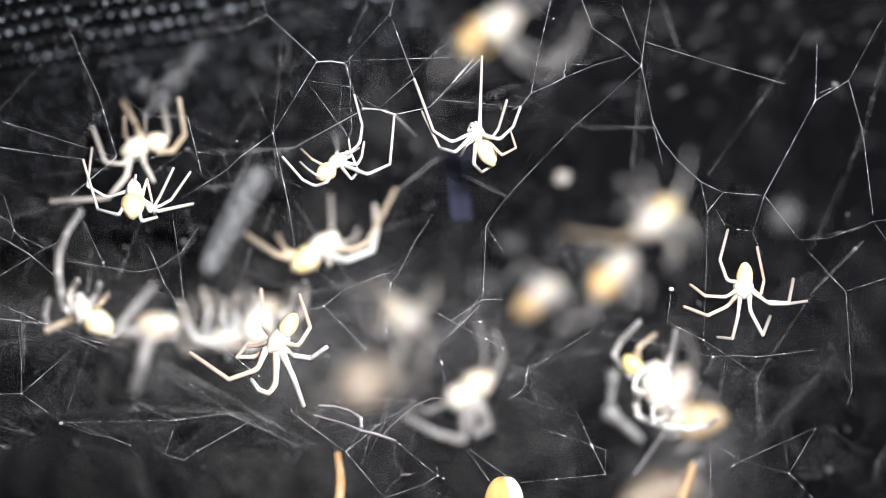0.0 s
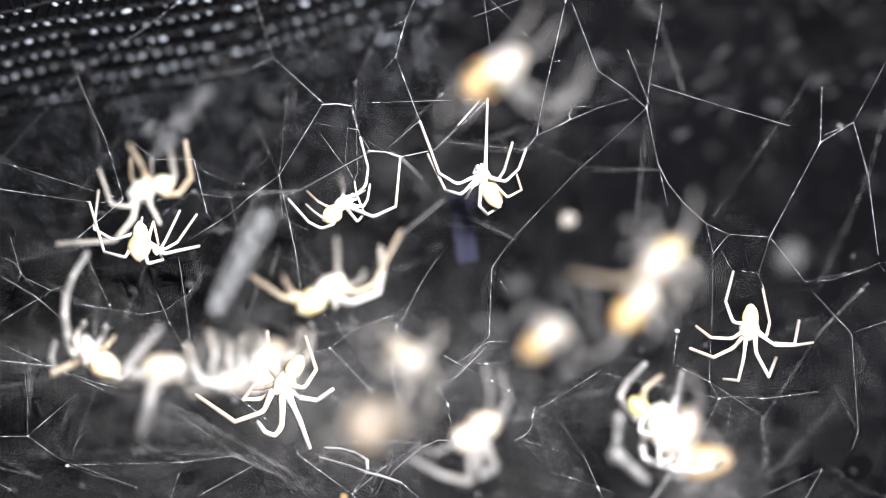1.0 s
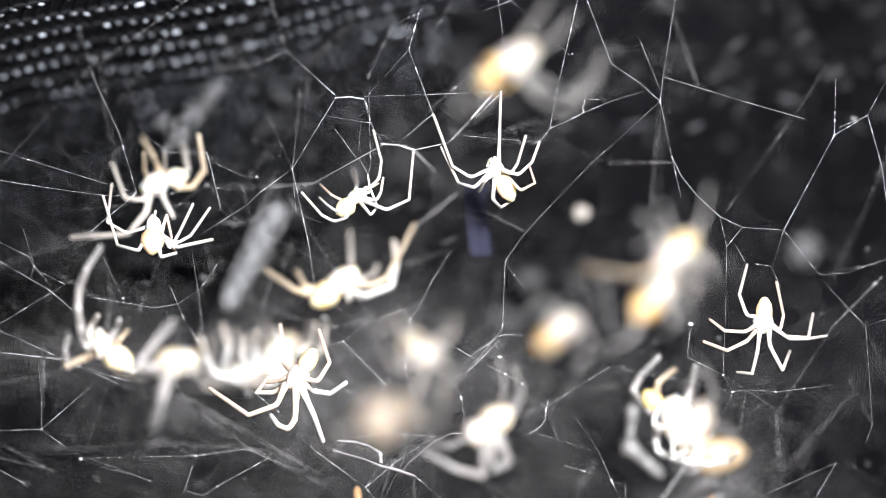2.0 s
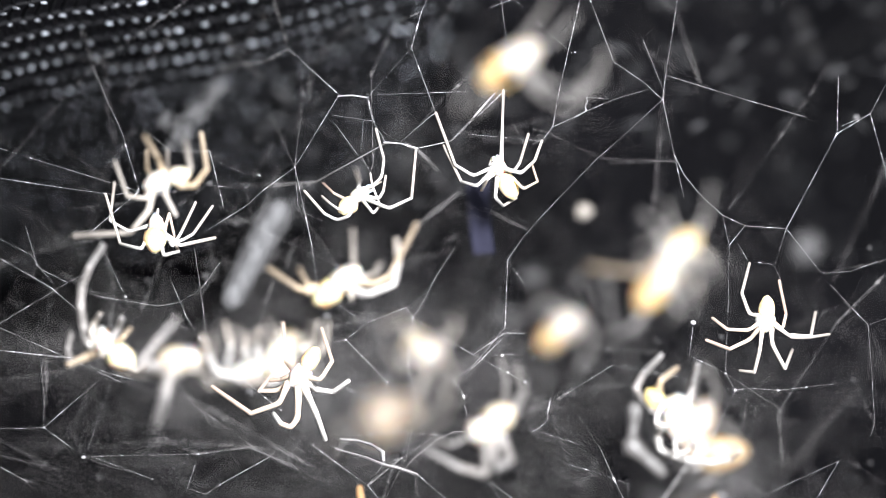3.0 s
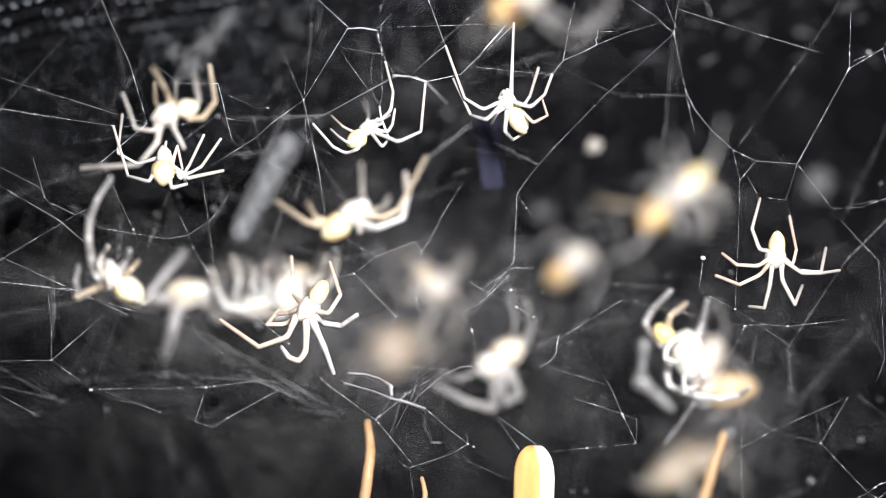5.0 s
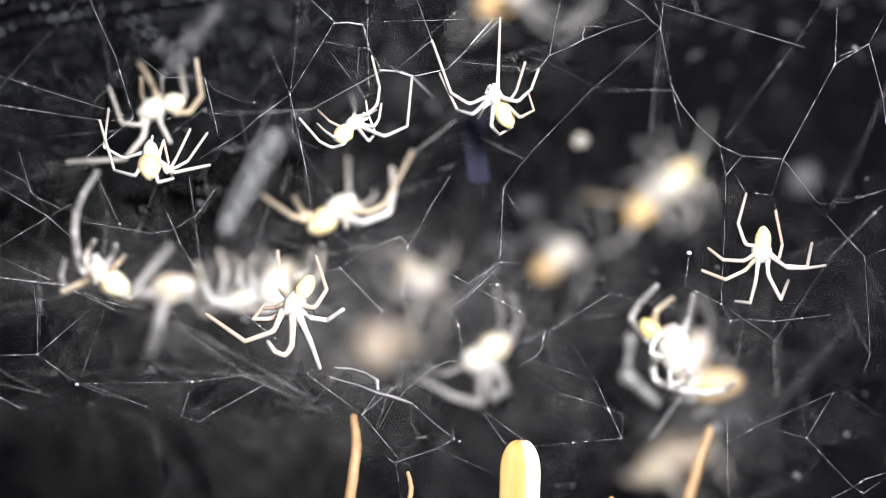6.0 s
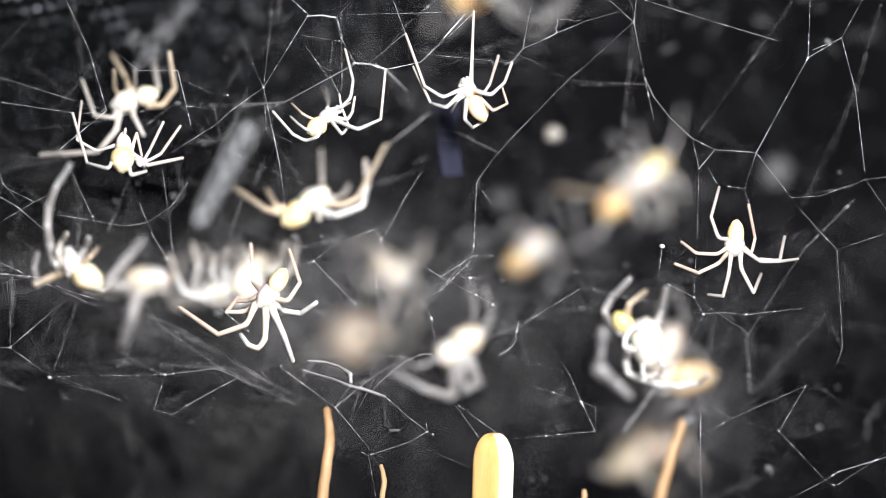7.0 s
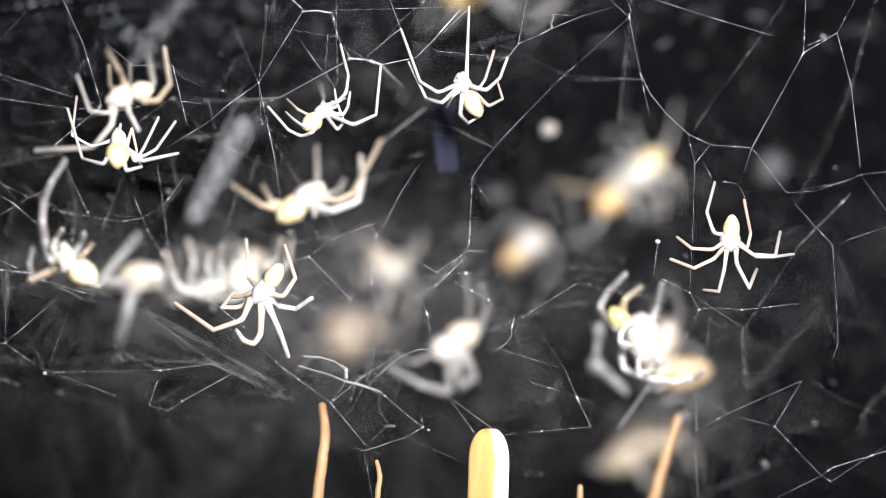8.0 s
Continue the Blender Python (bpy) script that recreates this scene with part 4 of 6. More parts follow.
thread(0.008, (28.33, -0.49, -19.70), (29.04, -0.65, -20.09), (32.43, -0.38, -17.88), (39.25, -0.11, -13.36))
thread(0.008, (28.33, -0.49, -19.70), (25.52, -0.27, -21.15), (18.25, 0.02, -24.84))
thread(0.014, (16.55, 0.63, -3.03), (16.24, 0.43, -5.28))
thread(0.011, (16.24, 0.43, -5.28), (18.84, 0.18, -6.58), (19.43, -0.76, -7.76))
thread(0.010, (19.43, -0.76, -7.76), (17.63, -1.76, -11.28))
thread(0.014, (19.43, -0.76, -7.76), (20.35, -0.87, -7.60), (22.60, -0.78, -7.76), (27.19, 2.82, -7.42))
thread(0.008, (11.64, -0.57, -6.06), (16.22, 0.16, -6.99), (19.43, -0.76, -7.76))
thread(0.016, (9.49, 5.11, -4.91), (14.06, 4.62, -5.11), mat=DULL_SILK)
thread(0.008, (10.44, -0.24, -5.46), (11.64, -0.58, -6.14))
thread(0.016, (20.35, -0.87, -7.60), (20.19, 1.32, -10.65), mat=DULL_SILK)
thread(0.016, (18.84, 0.18, -6.58), (20.35, -0.87, -7.60), (23.59, 5.48, -9.55), mat=DULL_SILK)
thread(0.019, (3.10, -0.24, 1.67), (2.88, -1.31, -3.20))
thread(0.010, (3.10, -0.24, 1.67), (3.74, -0.98, 0.65), (4.49, -1.68, -0.36))
thread(0.016, (2.88, -1.31, -3.20), (1.06, -0.65, -5.45), (0.45, -0.55, -6.06))
thread(0.017, (2.88, -1.24, -3.61), (4.30, -1.25, -3.65))
thread(0.018, (2.88, -1.24, -3.61), (0.65, -0.56, -5.13))
thread(0.008, (2.35, -1.03, -4.22), (2.68, -0.72, -5.25))
thread(0.014, (-0.16, -0.19, -4.77), (2.08, -0.51, -5.98), (3.10, 0.03, -6.49), (4.35, 0.88, -7.22))
thread(0.008, (1.87, -0.75, -5.24), (3.50, -0.61, -5.17))
thread(0.013, (-0.79, 2.87, 2.53), (-2.09, 0.43, 0.45), (-3.24, 1.00, -1.81))
thread(0.018, (-3.24, 1.00, -1.81), (-3.78, 1.06, -2.50), (-4.06, 1.00, -4.47), (-4.13, 0.46, -6.30))
thread(0.012, (-3.78, 1.06, -2.50), (-4.27, 0.88, -1.80), (-7.12, 0.46, -2.91), (-8.61, 0.01, -4.12))
thread(0.012, (-4.27, 0.88, -1.80), (-3.45, 0.97, -1.72))
thread(0.013, (-8.61, 0.01, -4.12), (-9.63, -0.08, -4.37))
thread(0.017, (-8.61, 0.01, -4.12), (-5.60, 0.13, -7.19), (-5.87, -0.14, -7.91))
thread(0.008, (-7.33, 0.50, -2.62), (-7.12, 0.46, -2.91))
thread(0.011, (-4.13, 0.46, -6.30), (-3.50, -0.60, -8.22), (-3.21, -0.97, -8.89))
thread(0.012, (-3.24, 1.13, -2.83), (-0.98, 0.35, -4.25), (0.65, -0.57, -5.25))
thread(0.010, (-9.19, 0.99, -1.60), (-7.94, 0.56, -2.42))
thread(0.017, (-31.24, 1.53, 1.36), (-31.83, 0.18, 4.13))
thread(0.012, (-31.24, 1.53, 1.36), (-29.93, 1.05, -0.08))
thread(0.016, (-39.66, 2.70, 5.01), (-32.30, 1.66, 0.87), (-30.05, 1.04, -0.37), (-28.19, 0.39, -1.88))
thread(0.012, (-30.82, 1.46, 0.95), (-28.84, 0.63, 0.04), (-27.84, 2.17, 0.66))
thread(0.014, (-39.43, 1.98, -6.19), (-32.23, 1.28, -1.93), (-28.84, 0.63, 0.04))
thread(0.010, (-31.24, 1.53, 1.36), (-31.55, 1.63, 0.45))
thread(0.011, (-27.13, 0.20, -0.86), (-23.86, 0.19, -1.39), (-22.17, -0.28, -1.67), (-20.46, -1.00, -1.38), (-18.80, -1.37, -0.28), (-17.82, 1.05, 1.48))
thread(0.011, (-19.55, -0.03, 2.49), (-18.91, -1.48, -0.77), (-18.59, -1.44, -3.60), (-18.30, -1.10, -4.22))
thread(0.011, (-21.14, -0.44, 0.04), (-20.02, -1.35, -2.39), (-18.90, -1.21, -4.22))
thread(0.018, (-18.36, -0.54, -5.17), (-18.30, 0.10, -6.09))
thread(0.017, (-40.83, -0.46, -4.08), (-32.81, -0.07, -4.94), (-28.59, 0.35, -5.40))
thread(0.022, (-27.27, 0.58, -5.98), (-25.94, 0.40, -6.50), (-24.02, -0.15, -6.97))
thread(0.008, (-30.64, -0.32, -5.66), (-30.36, -0.53, -8.10), (-30.34, -0.67, -10.41))
thread(0.016, (-30.34, -0.67, -10.41), (-26.74, 0.28, -7.20))
thread(0.013, (-40.25, -1.45, -10.58), (-32.25, -0.92, -10.44), (-30.34, -0.67, -10.41))
thread(0.012, (-30.34, -0.67, -10.41), (-27.94, -1.20, -12.04), (-22.74, 0.98, -14.24))
thread(0.016, (-26.00, 3.18, -7.10), (-27.43, 0.78, -12.18), mat=DULL_SILK)
thread(0.016, (-27.40, -1.25, -12.45), (-25.40, -0.48, -13.31), (-24.30, 3.50, -13.90), mat=DULL_SILK)
thread(0.008, (-27.53, -1.26, -12.45), (-23.87, 0.25, -12.47), (-19.43, 1.55, -12.47))
thread(0.016, (-19.43, 1.55, -12.47), (-21.52, 4.62, -12.01), (-23.41, 6.42, -10.52), mat=DULL_SILK)
thread(0.012, (-19.43, 1.55, -12.47), (-15.70, 0.34, -11.90), (-14.04, -0.02, -12.53))
thread(0.020, (-19.58, 1.36, -13.00), (-20.13, 0.43, -14.89))
thread(0.020, (-20.13, 0.43, -14.89), (-18.72, -0.18, -15.25), (-17.72, -0.01, -14.57), mat=DULL_SILK)
thread(0.017, (-17.72, -0.01, -14.57), (-14.04, -0.02, -12.53))
thread(0.012, (-20.66, 0.05, -7.23), (-19.89, 1.24, -8.80), (-17.96, 1.69, -10.18))
thread(0.011, (-20.66, 0.80, -8.57), (-19.89, 1.24, -8.80))
thread(0.016, (-17.96, 1.69, -10.18), (-15.03, 2.06, -12.34), (-10.66, 5.15, -14.65), mat=DULL_SILK)
thread(0.020, (-40.58, 4.82, -8.22), (-33.20, 4.40, -12.29), (-31.07, 4.16, -13.45), (-30.36, 4.93, -13.80), mat=DULL_SILK)
thread(0.029, (-20.61, 7.81, -12.13), (-17.02, 5.78, -11.92), (-14.35, 3.92, -12.26), mat=DULL_SILK)
thread(0.028, (-13.68, 6.28, -14.32), (-10.72, 6.15, -14.73), mat=DULL_SILK)
thread(0.016, (-10.92, -0.28, -11.45), (-10.93, -0.19, -11.78), (-6.98, -1.05, -14.57))
thread(0.011, (-6.98, -1.05, -14.57), (-5.47, -0.07, -16.49), (-4.27, 1.12, -18.11), (-3.45, 1.19, -18.45))
thread(0.014, (-6.98, -1.05, -14.57), (-4.61, -1.59, -12.58), (-1.99, -1.03, -10.92))
thread(0.010, (-6.98, -1.05, -14.57), (-5.83, -1.50, -12.91))
thread(0.220, (-9.43, 1.67, -12.11), (-7.10, -0.13, -12.60), (-5.83, -1.50, -13.00), (-4.82, -1.48, -13.24), (-3.41, -0.86, -13.77), mat=DULL_SILK)
thread(0.290, (-9.10, 1.56, -11.40), (-7.77, 1.24, -11.47), (-6.81, 0.88, -11.73), (-5.94, -0.46, -12.17), (-5.86, -0.51, -12.86), mat=DULL_SILK)
thread(0.074, (-4.29, -1.36, -13.33), (-3.81, -1.41, -12.72), (-1.99, -0.97, -11.25), (-0.77, -0.37, -10.75), (0.08, 0.20, -10.79), mat=DULL_SILK)
thread(0.026, (0.27, 0.20, -10.73), (0.23, 0.10, -10.16), (0.06, -0.10, -9.74), (0.14, -0.20, -9.33), (-0.03, -0.30, -8.92), (0.01, -0.40, -8.50), (-0.15, -0.50, -8.01), (-0.36, -0.50, -7.61), (-0.85, -0.50, -7.00))
thread(0.012, (-0.85, -0.52, -6.96), (0.65, -0.57, -6.06), (2.68, -1.12, -4.02))
thread(0.013, (-7.89, -0.66, -11.02), (-5.23, -1.34, -10.70), (-1.99, -1.03, -10.92))
thread(0.008, (-5.83, -1.50, -13.00), (-4.53, -1.58, -12.58), (-4.05, 0.50, -10.81))
thread(0.016, (-3.89, 2.54, -10.72), (-4.23, -0.55, -12.58), (-5.96, 2.45, -16.09), mat=DULL_SILK)
thread(0.012, (-3.41, -0.86, -13.77), (-1.80, 0.42, -15.30), (-0.37, 0.40, -16.41))
thread(0.013, (-0.37, 0.40, -16.41), (-0.49, 0.56, -15.52))
thread(0.018, (-0.37, 0.40, -16.41), (-1.60, 0.65, -17.17), (-4.68, 1.13, -18.24), (-5.17, 0.88, -17.92))
thread(0.008, (-1.60, 0.65, -17.17), (2.68, -1.22, -18.81))
thread(0.017, (-4.68, 4.19, -18.67), (-3.92, 3.75, -17.46), (-3.08, 3.55, -16.69), mat=DULL_SILK)
thread(0.010, (-2.61, 1.60, -29.48), (-4.07, 1.36, -21.35), (-4.60, 1.19, -18.37))
thread(0.020, (6.23, 1.30, -8.36), (6.15, 1.30, -8.85), (6.03, 1.30, -9.34), (6.03, 1.30, -9.83), (5.78, 1.30, -10.24), (5.41, 1.30, -10.57), (4.84, 1.30, -10.86))
thread(0.008, (5.39, 1.36, -10.86), (9.87, 0.53, -12.16))
thread(0.022, (4.13, 9.65, -10.06), (6.27, 4.34, -8.94), (7.34, 3.94, -8.30), mat=DULL_SILK)
thread(0.016, (7.34, 3.94, -8.30), (9.87, 0.53, -12.16), mat=DULL_SILK)
thread(0.016, (9.87, 0.53, -12.16), (10.78, 0.78, -14.23), (11.76, 0.13, -16.30))
thread(0.017, (11.79, 0.52, -14.57), (11.76, 0.13, -16.30))
thread(0.012, (11.76, 0.13, -16.30), (8.22, 0.35, -16.65), (4.92, -0.70, -16.88))
thread(0.014, (11.79, 0.52, -14.57), (10.78, 0.78, -14.23), (9.26, 0.70, -13.69), (7.49, 2.42, -13.28))
thread(0.016, (7.49, 2.42, -13.28), (6.31, 4.33, -9.15), mat=DULL_SILK)
thread(0.011, (7.22, 0.94, -8.17), (10.63, -0.35, -5.95))
thread(0.008, (10.63, -0.35, -5.95), (12.86, -0.56, -6.47), (16.18, 0.13, -7.11))
thread(0.021, (7.38, 4.94, -8.34), (9.17, 7.23, -5.90), mat=DULL_SILK)
thread(0.017, (1.90, 2.56, -14.65), (4.51, -0.66, -16.31))
thread(0.017, (1.70, 2.59, -14.66), (3.29, -0.81, -16.62))
thread(0.047, (7.68, 5.43, 28.10), (13.79, 7.78, 22.44), (16.06, 9.45, 20.49), (16.91, 9.35, 18.07), (17.70, 7.63, 15.14), mat=DULL_SILK)
thread(0.026, (17.70, 7.63, 15.14), (17.32, 7.26, 14.26), mat=DULL_SILK)
thread(0.020, (17.70, 7.63, 15.14), (18.43, 7.30, 14.56), mat=DULL_SILK)
thread(0.014, (27.10, 5.00, 16.40), (25.88, 5.30, 14.20), (19.58, 4.60, 5.44), mat=DULL_SILK)
thread(0.011, (-0.57, 0.44, 10.84), (3.03, 0.36, 10.51), (5.46, 0.98, 10.30))
thread(0.014, (5.01, 2.51, 11.30), (6.26, 2.96, 10.99), (10.05, 3.91, 9.17), (15.58, 2.73, 8.87), mat=DULL_SILK)
thread(0.018, (16.18, 15.10, 17.73), (15.35, 15.81, 6.26), (16.01, 18.40, -1.75), mat=DULL_SILK)
thread(0.025, (1.52, 6.00, 5.52), (4.82, 3.31, 3.78), mat=DULL_SILK)
thread(0.085, (-0.38, 7.46, 6.84), (-3.57, 7.68, 4.30), mat=DULL_SILK)
thread(0.019, (3.57, 3.31, 11.68), (4.63, 3.87, 9.84), mat=DULL_SILK)
thread(0.011, (-43.62, -1.41, 8.28), (-36.60, -0.27, 4.69), (-31.59, 1.39, 2.06), (-31.24, 1.53, 1.36))
thread(0.016, (-36.23, 1.98, 8.05), (-36.27, -0.51, 3.18), mat=DULL_SILK)
thread(0.014, (-44.48, -0.53, -0.61), (-36.75, 0.46, -2.46), (-34.21, 1.13, -3.08), (-32.45, 0.46, -3.81), (-24.78, -1.06, -7.10))
thread(0.016, (-45.15, 1.38, -4.25), (-36.79, 0.65, -4.71), (-33.19, 0.03, -4.90), (-29.13, 0.17, -5.43))
thread(0.013, (-44.45, -0.62, -10.15), (-36.52, -0.69, -12.00), (-35.29, -0.71, -12.28), (-31.70, -0.36, -14.26))
thread(0.017, (-34.85, 3.38, -12.56), (-31.07, 3.21, -13.42), mat=DULL_SILK)
thread(0.012, (40.06, 9.82, -6.35), (35.17, 9.21, -13.47), (33.02, 8.68, -16.51), (32.96, 8.36, -17.46), (31.27, 8.98, -18.29), mat=DULL_SILK)
thread(0.020, (21.24, 10.88, -22.33), (26.43, 9.26, -19.99), (27.28, 9.21, -18.19), (27.24, 9.52, -16.50), mat=DULL_SILK)
silk_lump("small round grey wad of silk at the side of the web", 0.85, -37.76, 8.00, 10.23, 1, 0)
bead(0.171, -36.27, -0.51, 3.18)
bead(0.235, -32.22, 2.64, -14.50, mat=DIM_SILK)
thread(0.017, (-15.96, 0.90, -7.14), (-14.69, 0.44, -8.14), (-13.28, -0.37, -9.17))
bead(0.122, -13.28, -0.37, -9.17)
thread(0.025, (-24.74, 6.85, -6.95), (-19.42, 8.65, -9.49), (-13.24, 5.93, -12.73), (-9.43, 5.68, -14.69), mat=DULL_SILK)
thread(0.037, (-23.63, 9.90, -8.57), (-17.85, 10.24, -11.26), (-12.19, 9.31, -14.38), mat=DULL_SILK)
thread(0.017, (-26.79, 6.37, -6.80), (-20.52, 7.00, -8.61), (-15.63, 5.32, -11.13), (-10.66, 5.10, -14.06), mat=DULL_SILK)
thread(0.033, (-16.49, 4.61, -11.76), (-14.08, 6.00, -13.12), (-9.95, 5.89, -15.00), mat=DULL_SILK)
thread(0.020, (-22.58, 10.12, -10.73), (-15.60, 9.06, -12.90), mat=DULL_SILK)
bead(0.302, -13.17, 5.03, -13.05, mat=DIM_SILK)
bead(0.185, -11.72, 5.24, -13.82, mat=DIM_SILK)
bead(0.185, -10.24, 5.01, -14.72, mat=DIM_SILK)

thread(0.011, (19.80, 0.80, 2.87), (20.55, 0.80, 1.53))
thread(0.011, (21.24, 0.80, 1.45), (22.39, 0.80, 1.29), (22.60, 0.80, 0.84), (23.10, 0.80, -0.26))

# knots and droplets on the strands
bead(0.269, -0.38, 7.45, 6.76, mat=DIM_SILK)
bead(0.320, 16.55, 0.63, -2.91)
bead(0.147, -22.74, 0.98, -14.24)
bead(0.220, -27.40, -1.25, -12.49)
bead(0.147, -17.72, -0.01, -14.57)
bead(0.171, 10.78, 0.78, -14.23)
bead(0.122, 22.51, -0.81, -7.76)
bead(0.187, -6.90, 3.40, 15.35, mat=DIM_SILK)
bead(0.188, -12.98, 3.41, 17.26, mat=DIM_SILK)
bead(0.147, 2.68, -0.72, -5.25)
bead(0.149, 4.40, 2.88, -7.30)
bead(0.147, 3.10, 0.03, -6.49)
bead(0.224, 28.72, 3.29, 12.09, mat=DIM_SILK)
bead(0.451, 29.00, 4.33, 12.16, mat=DIM_SILK)
bead(0.122, 8.22, 0.35, -16.65)
bead(0.122, 3.74, -0.98, 0.65)
bead(0.147, -24.56, 0.17, -0.98)
bead(0.098, 7.94, -1.29, 16.54)
bead(0.122, -14.96, 1.22, 7.85)
bead(0.152, 29.08, 7.00, -7.42, mat=DIM_SILK)
bead(0.261, 6.27, 4.33, -8.82, mat=DIM_SILK)
bead(0.147, -0.37, 0.40, -16.41)
bead(0.147, 0.04, 0.21, -16.59)
bead(0.159, -31.15, 4.18, -13.41, mat=DIM_SILK)
bead(0.531, -10.33, 6.78, -2.50, mat=DIM_SILK)
bead(0.098, -4.53, -1.58, -12.58)
bead(0.098, -5.83, -1.50, -12.91)
bead(0.147, -5.83, -1.49, -12.19)
bead(0.147, 19.43, -0.76, -7.76)
bead(0.147, 18.84, 0.18, -6.58)
bead(0.122, 24.95, -0.50, -16.16)
bead(0.122, -30.34, -0.67, -10.41)
bead(0.122, -31.24, 1.53, 1.36)
bead(0.122, -19.43, 1.55, -12.47)
bead(0.122, -10.93, -0.21, -11.70)
bead(0.683, -16.05, 6.84, -8.22, mat=DIM_SILK)
bead(0.537, 25.31, 7.33, -19.71, mat=DIM_SILK)
bead(0.122, 11.56, -0.55, -5.98)
bead(0.159, -17.74, 4.58, -16.11, mat=DIM_SILK)
bead(0.122, 26.94, 0.24, 10.75)
bead(0.122, 14.31, -0.28, 13.21)
bead(0.098, -9.15, 0.18, 13.52)
bead(0.098, -12.28, -0.04, 8.37)
bead(0.122, -3.78, 1.06, -2.50)
bead(0.122, -8.61, 0.01, -4.12)
bead(0.122, -5.60, 0.13, -7.19)
thread(0.015, (22.51, 12.48, -5.19), (24.34, 11.42, -9.50), (25.01, 13.22, -12.22), mat=DULL_SILK)
thread(0.012, (21.93, 15.08, -19.41), (26.29, 14.66, -13.41), mat=DULL_SILK)
thread(0.014, (26.25, 12.70, -13.28), (27.47, 10.57, -16.37), (29.79, 11.60, -17.76), mat=DULL_SILK)
thread(0.010, (29.03, 15.23, -11.46), (26.25, 12.70, -13.28), mat=DULL_SILK)
thread(0.013, (31.49, 14.07, -17.11), (30.06, 13.36, -13.98), (30.77, 15.04, -11.45), mat=DULL_SILK)
thread(0.016, (17.46, 14.55, -1.72), (19.91, 17.00, -5.31), mat=DULL_SILK)
thread(0.018, (21.67, 8.88, -8.52), (23.68, 11.36, -6.90), (23.86, 12.79, -5.64), mat=DULL_SILK)
thread(0.025, (8.84, 9.28, -5.54), (7.12, 9.11, -8.96), (4.58, 10.68, -10.33), mat=DULL_SILK)
thread(0.025, (11.71, 14.19, 0.48), (6.83, 13.27, -1.27), mat=DULL_SILK)
thread(0.029, (-1.03, 8.84, 2.61), (-6.22, 10.70, 0.91), mat=DULL_SILK)
thread(0.021, (15.74, 9.75, 16.39), (13.20, 10.37, 18.17), mat=DULL_SILK)
thread(0.014, (-23.54, 10.92, -15.54), (-22.57, 10.02, -19.00), mat=DULL_SILK)
thread(0.019, (-13.68, 18.55, -18.40), (-14.57, 18.45, -16.14), mat=DULL_SILK)
thread(0.018, (-28.45, 8.98, -8.53), (-30.86, 8.03, -12.75), mat=DULL_SILK)
bead(0.160, -29.95, 6.32, -16.35, mat=DIM_SILK)
bead(0.186, -32.35, 5.52, -14.76, mat=DIM_SILK)
bead(0.161, -30.68, 6.93, -13.94, mat=DIM_SILK)
bead(0.367, 27.44, 20.49, 2.77, mat=DIM_SILK)
bead(0.288, 12.63, 21.98, 3.02, mat=DIM_SILK)
bead(0.323, 22.78, 18.63, -5.36, mat=DIM_SILK)
bead(0.310, 9.76, 10.58, -17.02, mat=DIM_SILK)
bead(0.227, 5.08, 5.00, -5.62, mat=DIM_SILK)
bead(0.263, 4.36, 4.85, -7.38, mat=DIM_SILK)
bead(0.264, -3.53, 5.27, -6.68, mat=DIM_SILK)
bead(0.229, 30.18, 5.92, 2.57, mat=DIM_SILK)
bead(0.269, 14.51, 7.75, -4.43, mat=DIM_SILK)
bead(0.163, -16.11, 10.07, -15.98, mat=DIM_SILK)
bead(0.224, -12.64, 16.42, -18.21, mat=DIM_SILK)
bead(0.224, -14.65, 16.50, -16.65, mat=DIM_SILK)
bead(0.132, -16.32, 5.02, -14.43, mat=DIM_SILK)
bead(0.333, 25.83, 23.23, 9.72, mat=DIM_SILK)
bead(0.392, 19.81, 11.70, -16.25, mat=DIM_SILK)
bead(0.363, 30.55, 17.97, -15.66, mat=DIM_SILK)
thread(0.063, (8.68, 10.53, -15.63), (9.55, 10.68, -14.65), (10.11, 10.62, -13.44), mat=DULL_SILK)
silk_lump("small brownish wad of silk behind the web", 1.62, 15.79, 30.00, -17.93, 1.4, 0, mat=DIM_SILK)
bead(0.229, -16.82, 7.33, 4.54, mat=DIM_SILK)
bead(0.191, -15.68, 8.00, 10.87, mat=DIM_SILK)
bead(0.190, -20.48, 6.62, 5.97, mat=DIM_SILK)
bead(0.231, -13.41, 8.44, 4.96, mat=DIM_SILK)
bead(0.190, -30.67, 6.87, 3.43, mat=DIM_SILK)
bead(0.189, -14.88, 5.37, -4.79, mat=DIM_SILK)
bead(0.194, -24.26, 9.77, -8.56, mat=DIM_SILK)
bead(0.231, 30.75, 9.44, -13.70, mat=DIM_SILK)
bead(0.190, 23.07, 6.35, -15.17, mat=DIM_SILK)
thread(0.032, (-22.53, 6.09, -8.40), (-17.14, 7.14, -10.56), (-11.92, 5.16, -13.39), mat=DULL_SILK)
thread(0.013, (-19.64, 10.83, -10.77), (-14.23, 7.95, -12.95), mat=DULL_SILK)
thread(0.022, (-21.26, 13.83, -11.38), (-15.33, 11.06, -14.03), mat=DULL_SILK)
bead(0.228, -16.25, 6.62, -10.96, mat=DIM_SILK)
bead(0.190, -14.93, 5.98, -11.85, mat=DIM_SILK)
bead(0.229, -18.56, 8.66, -9.88, mat=DIM_SILK)
bead(0.132, -11.30, 5.23, -14.03, mat=DIM_SILK)
bead(0.228, -13.58, 5.98, -12.94, mat=DIM_SILK)
bead(0.192, -20.75, 9.14, -8.96, mat=DIM_SILK)
thread(0.125, (-17.43, 19.25, 19.55), (-20.07, 21.78, 16.60), (-23.15, 24.81, 13.50), mat=DULL_SILK)
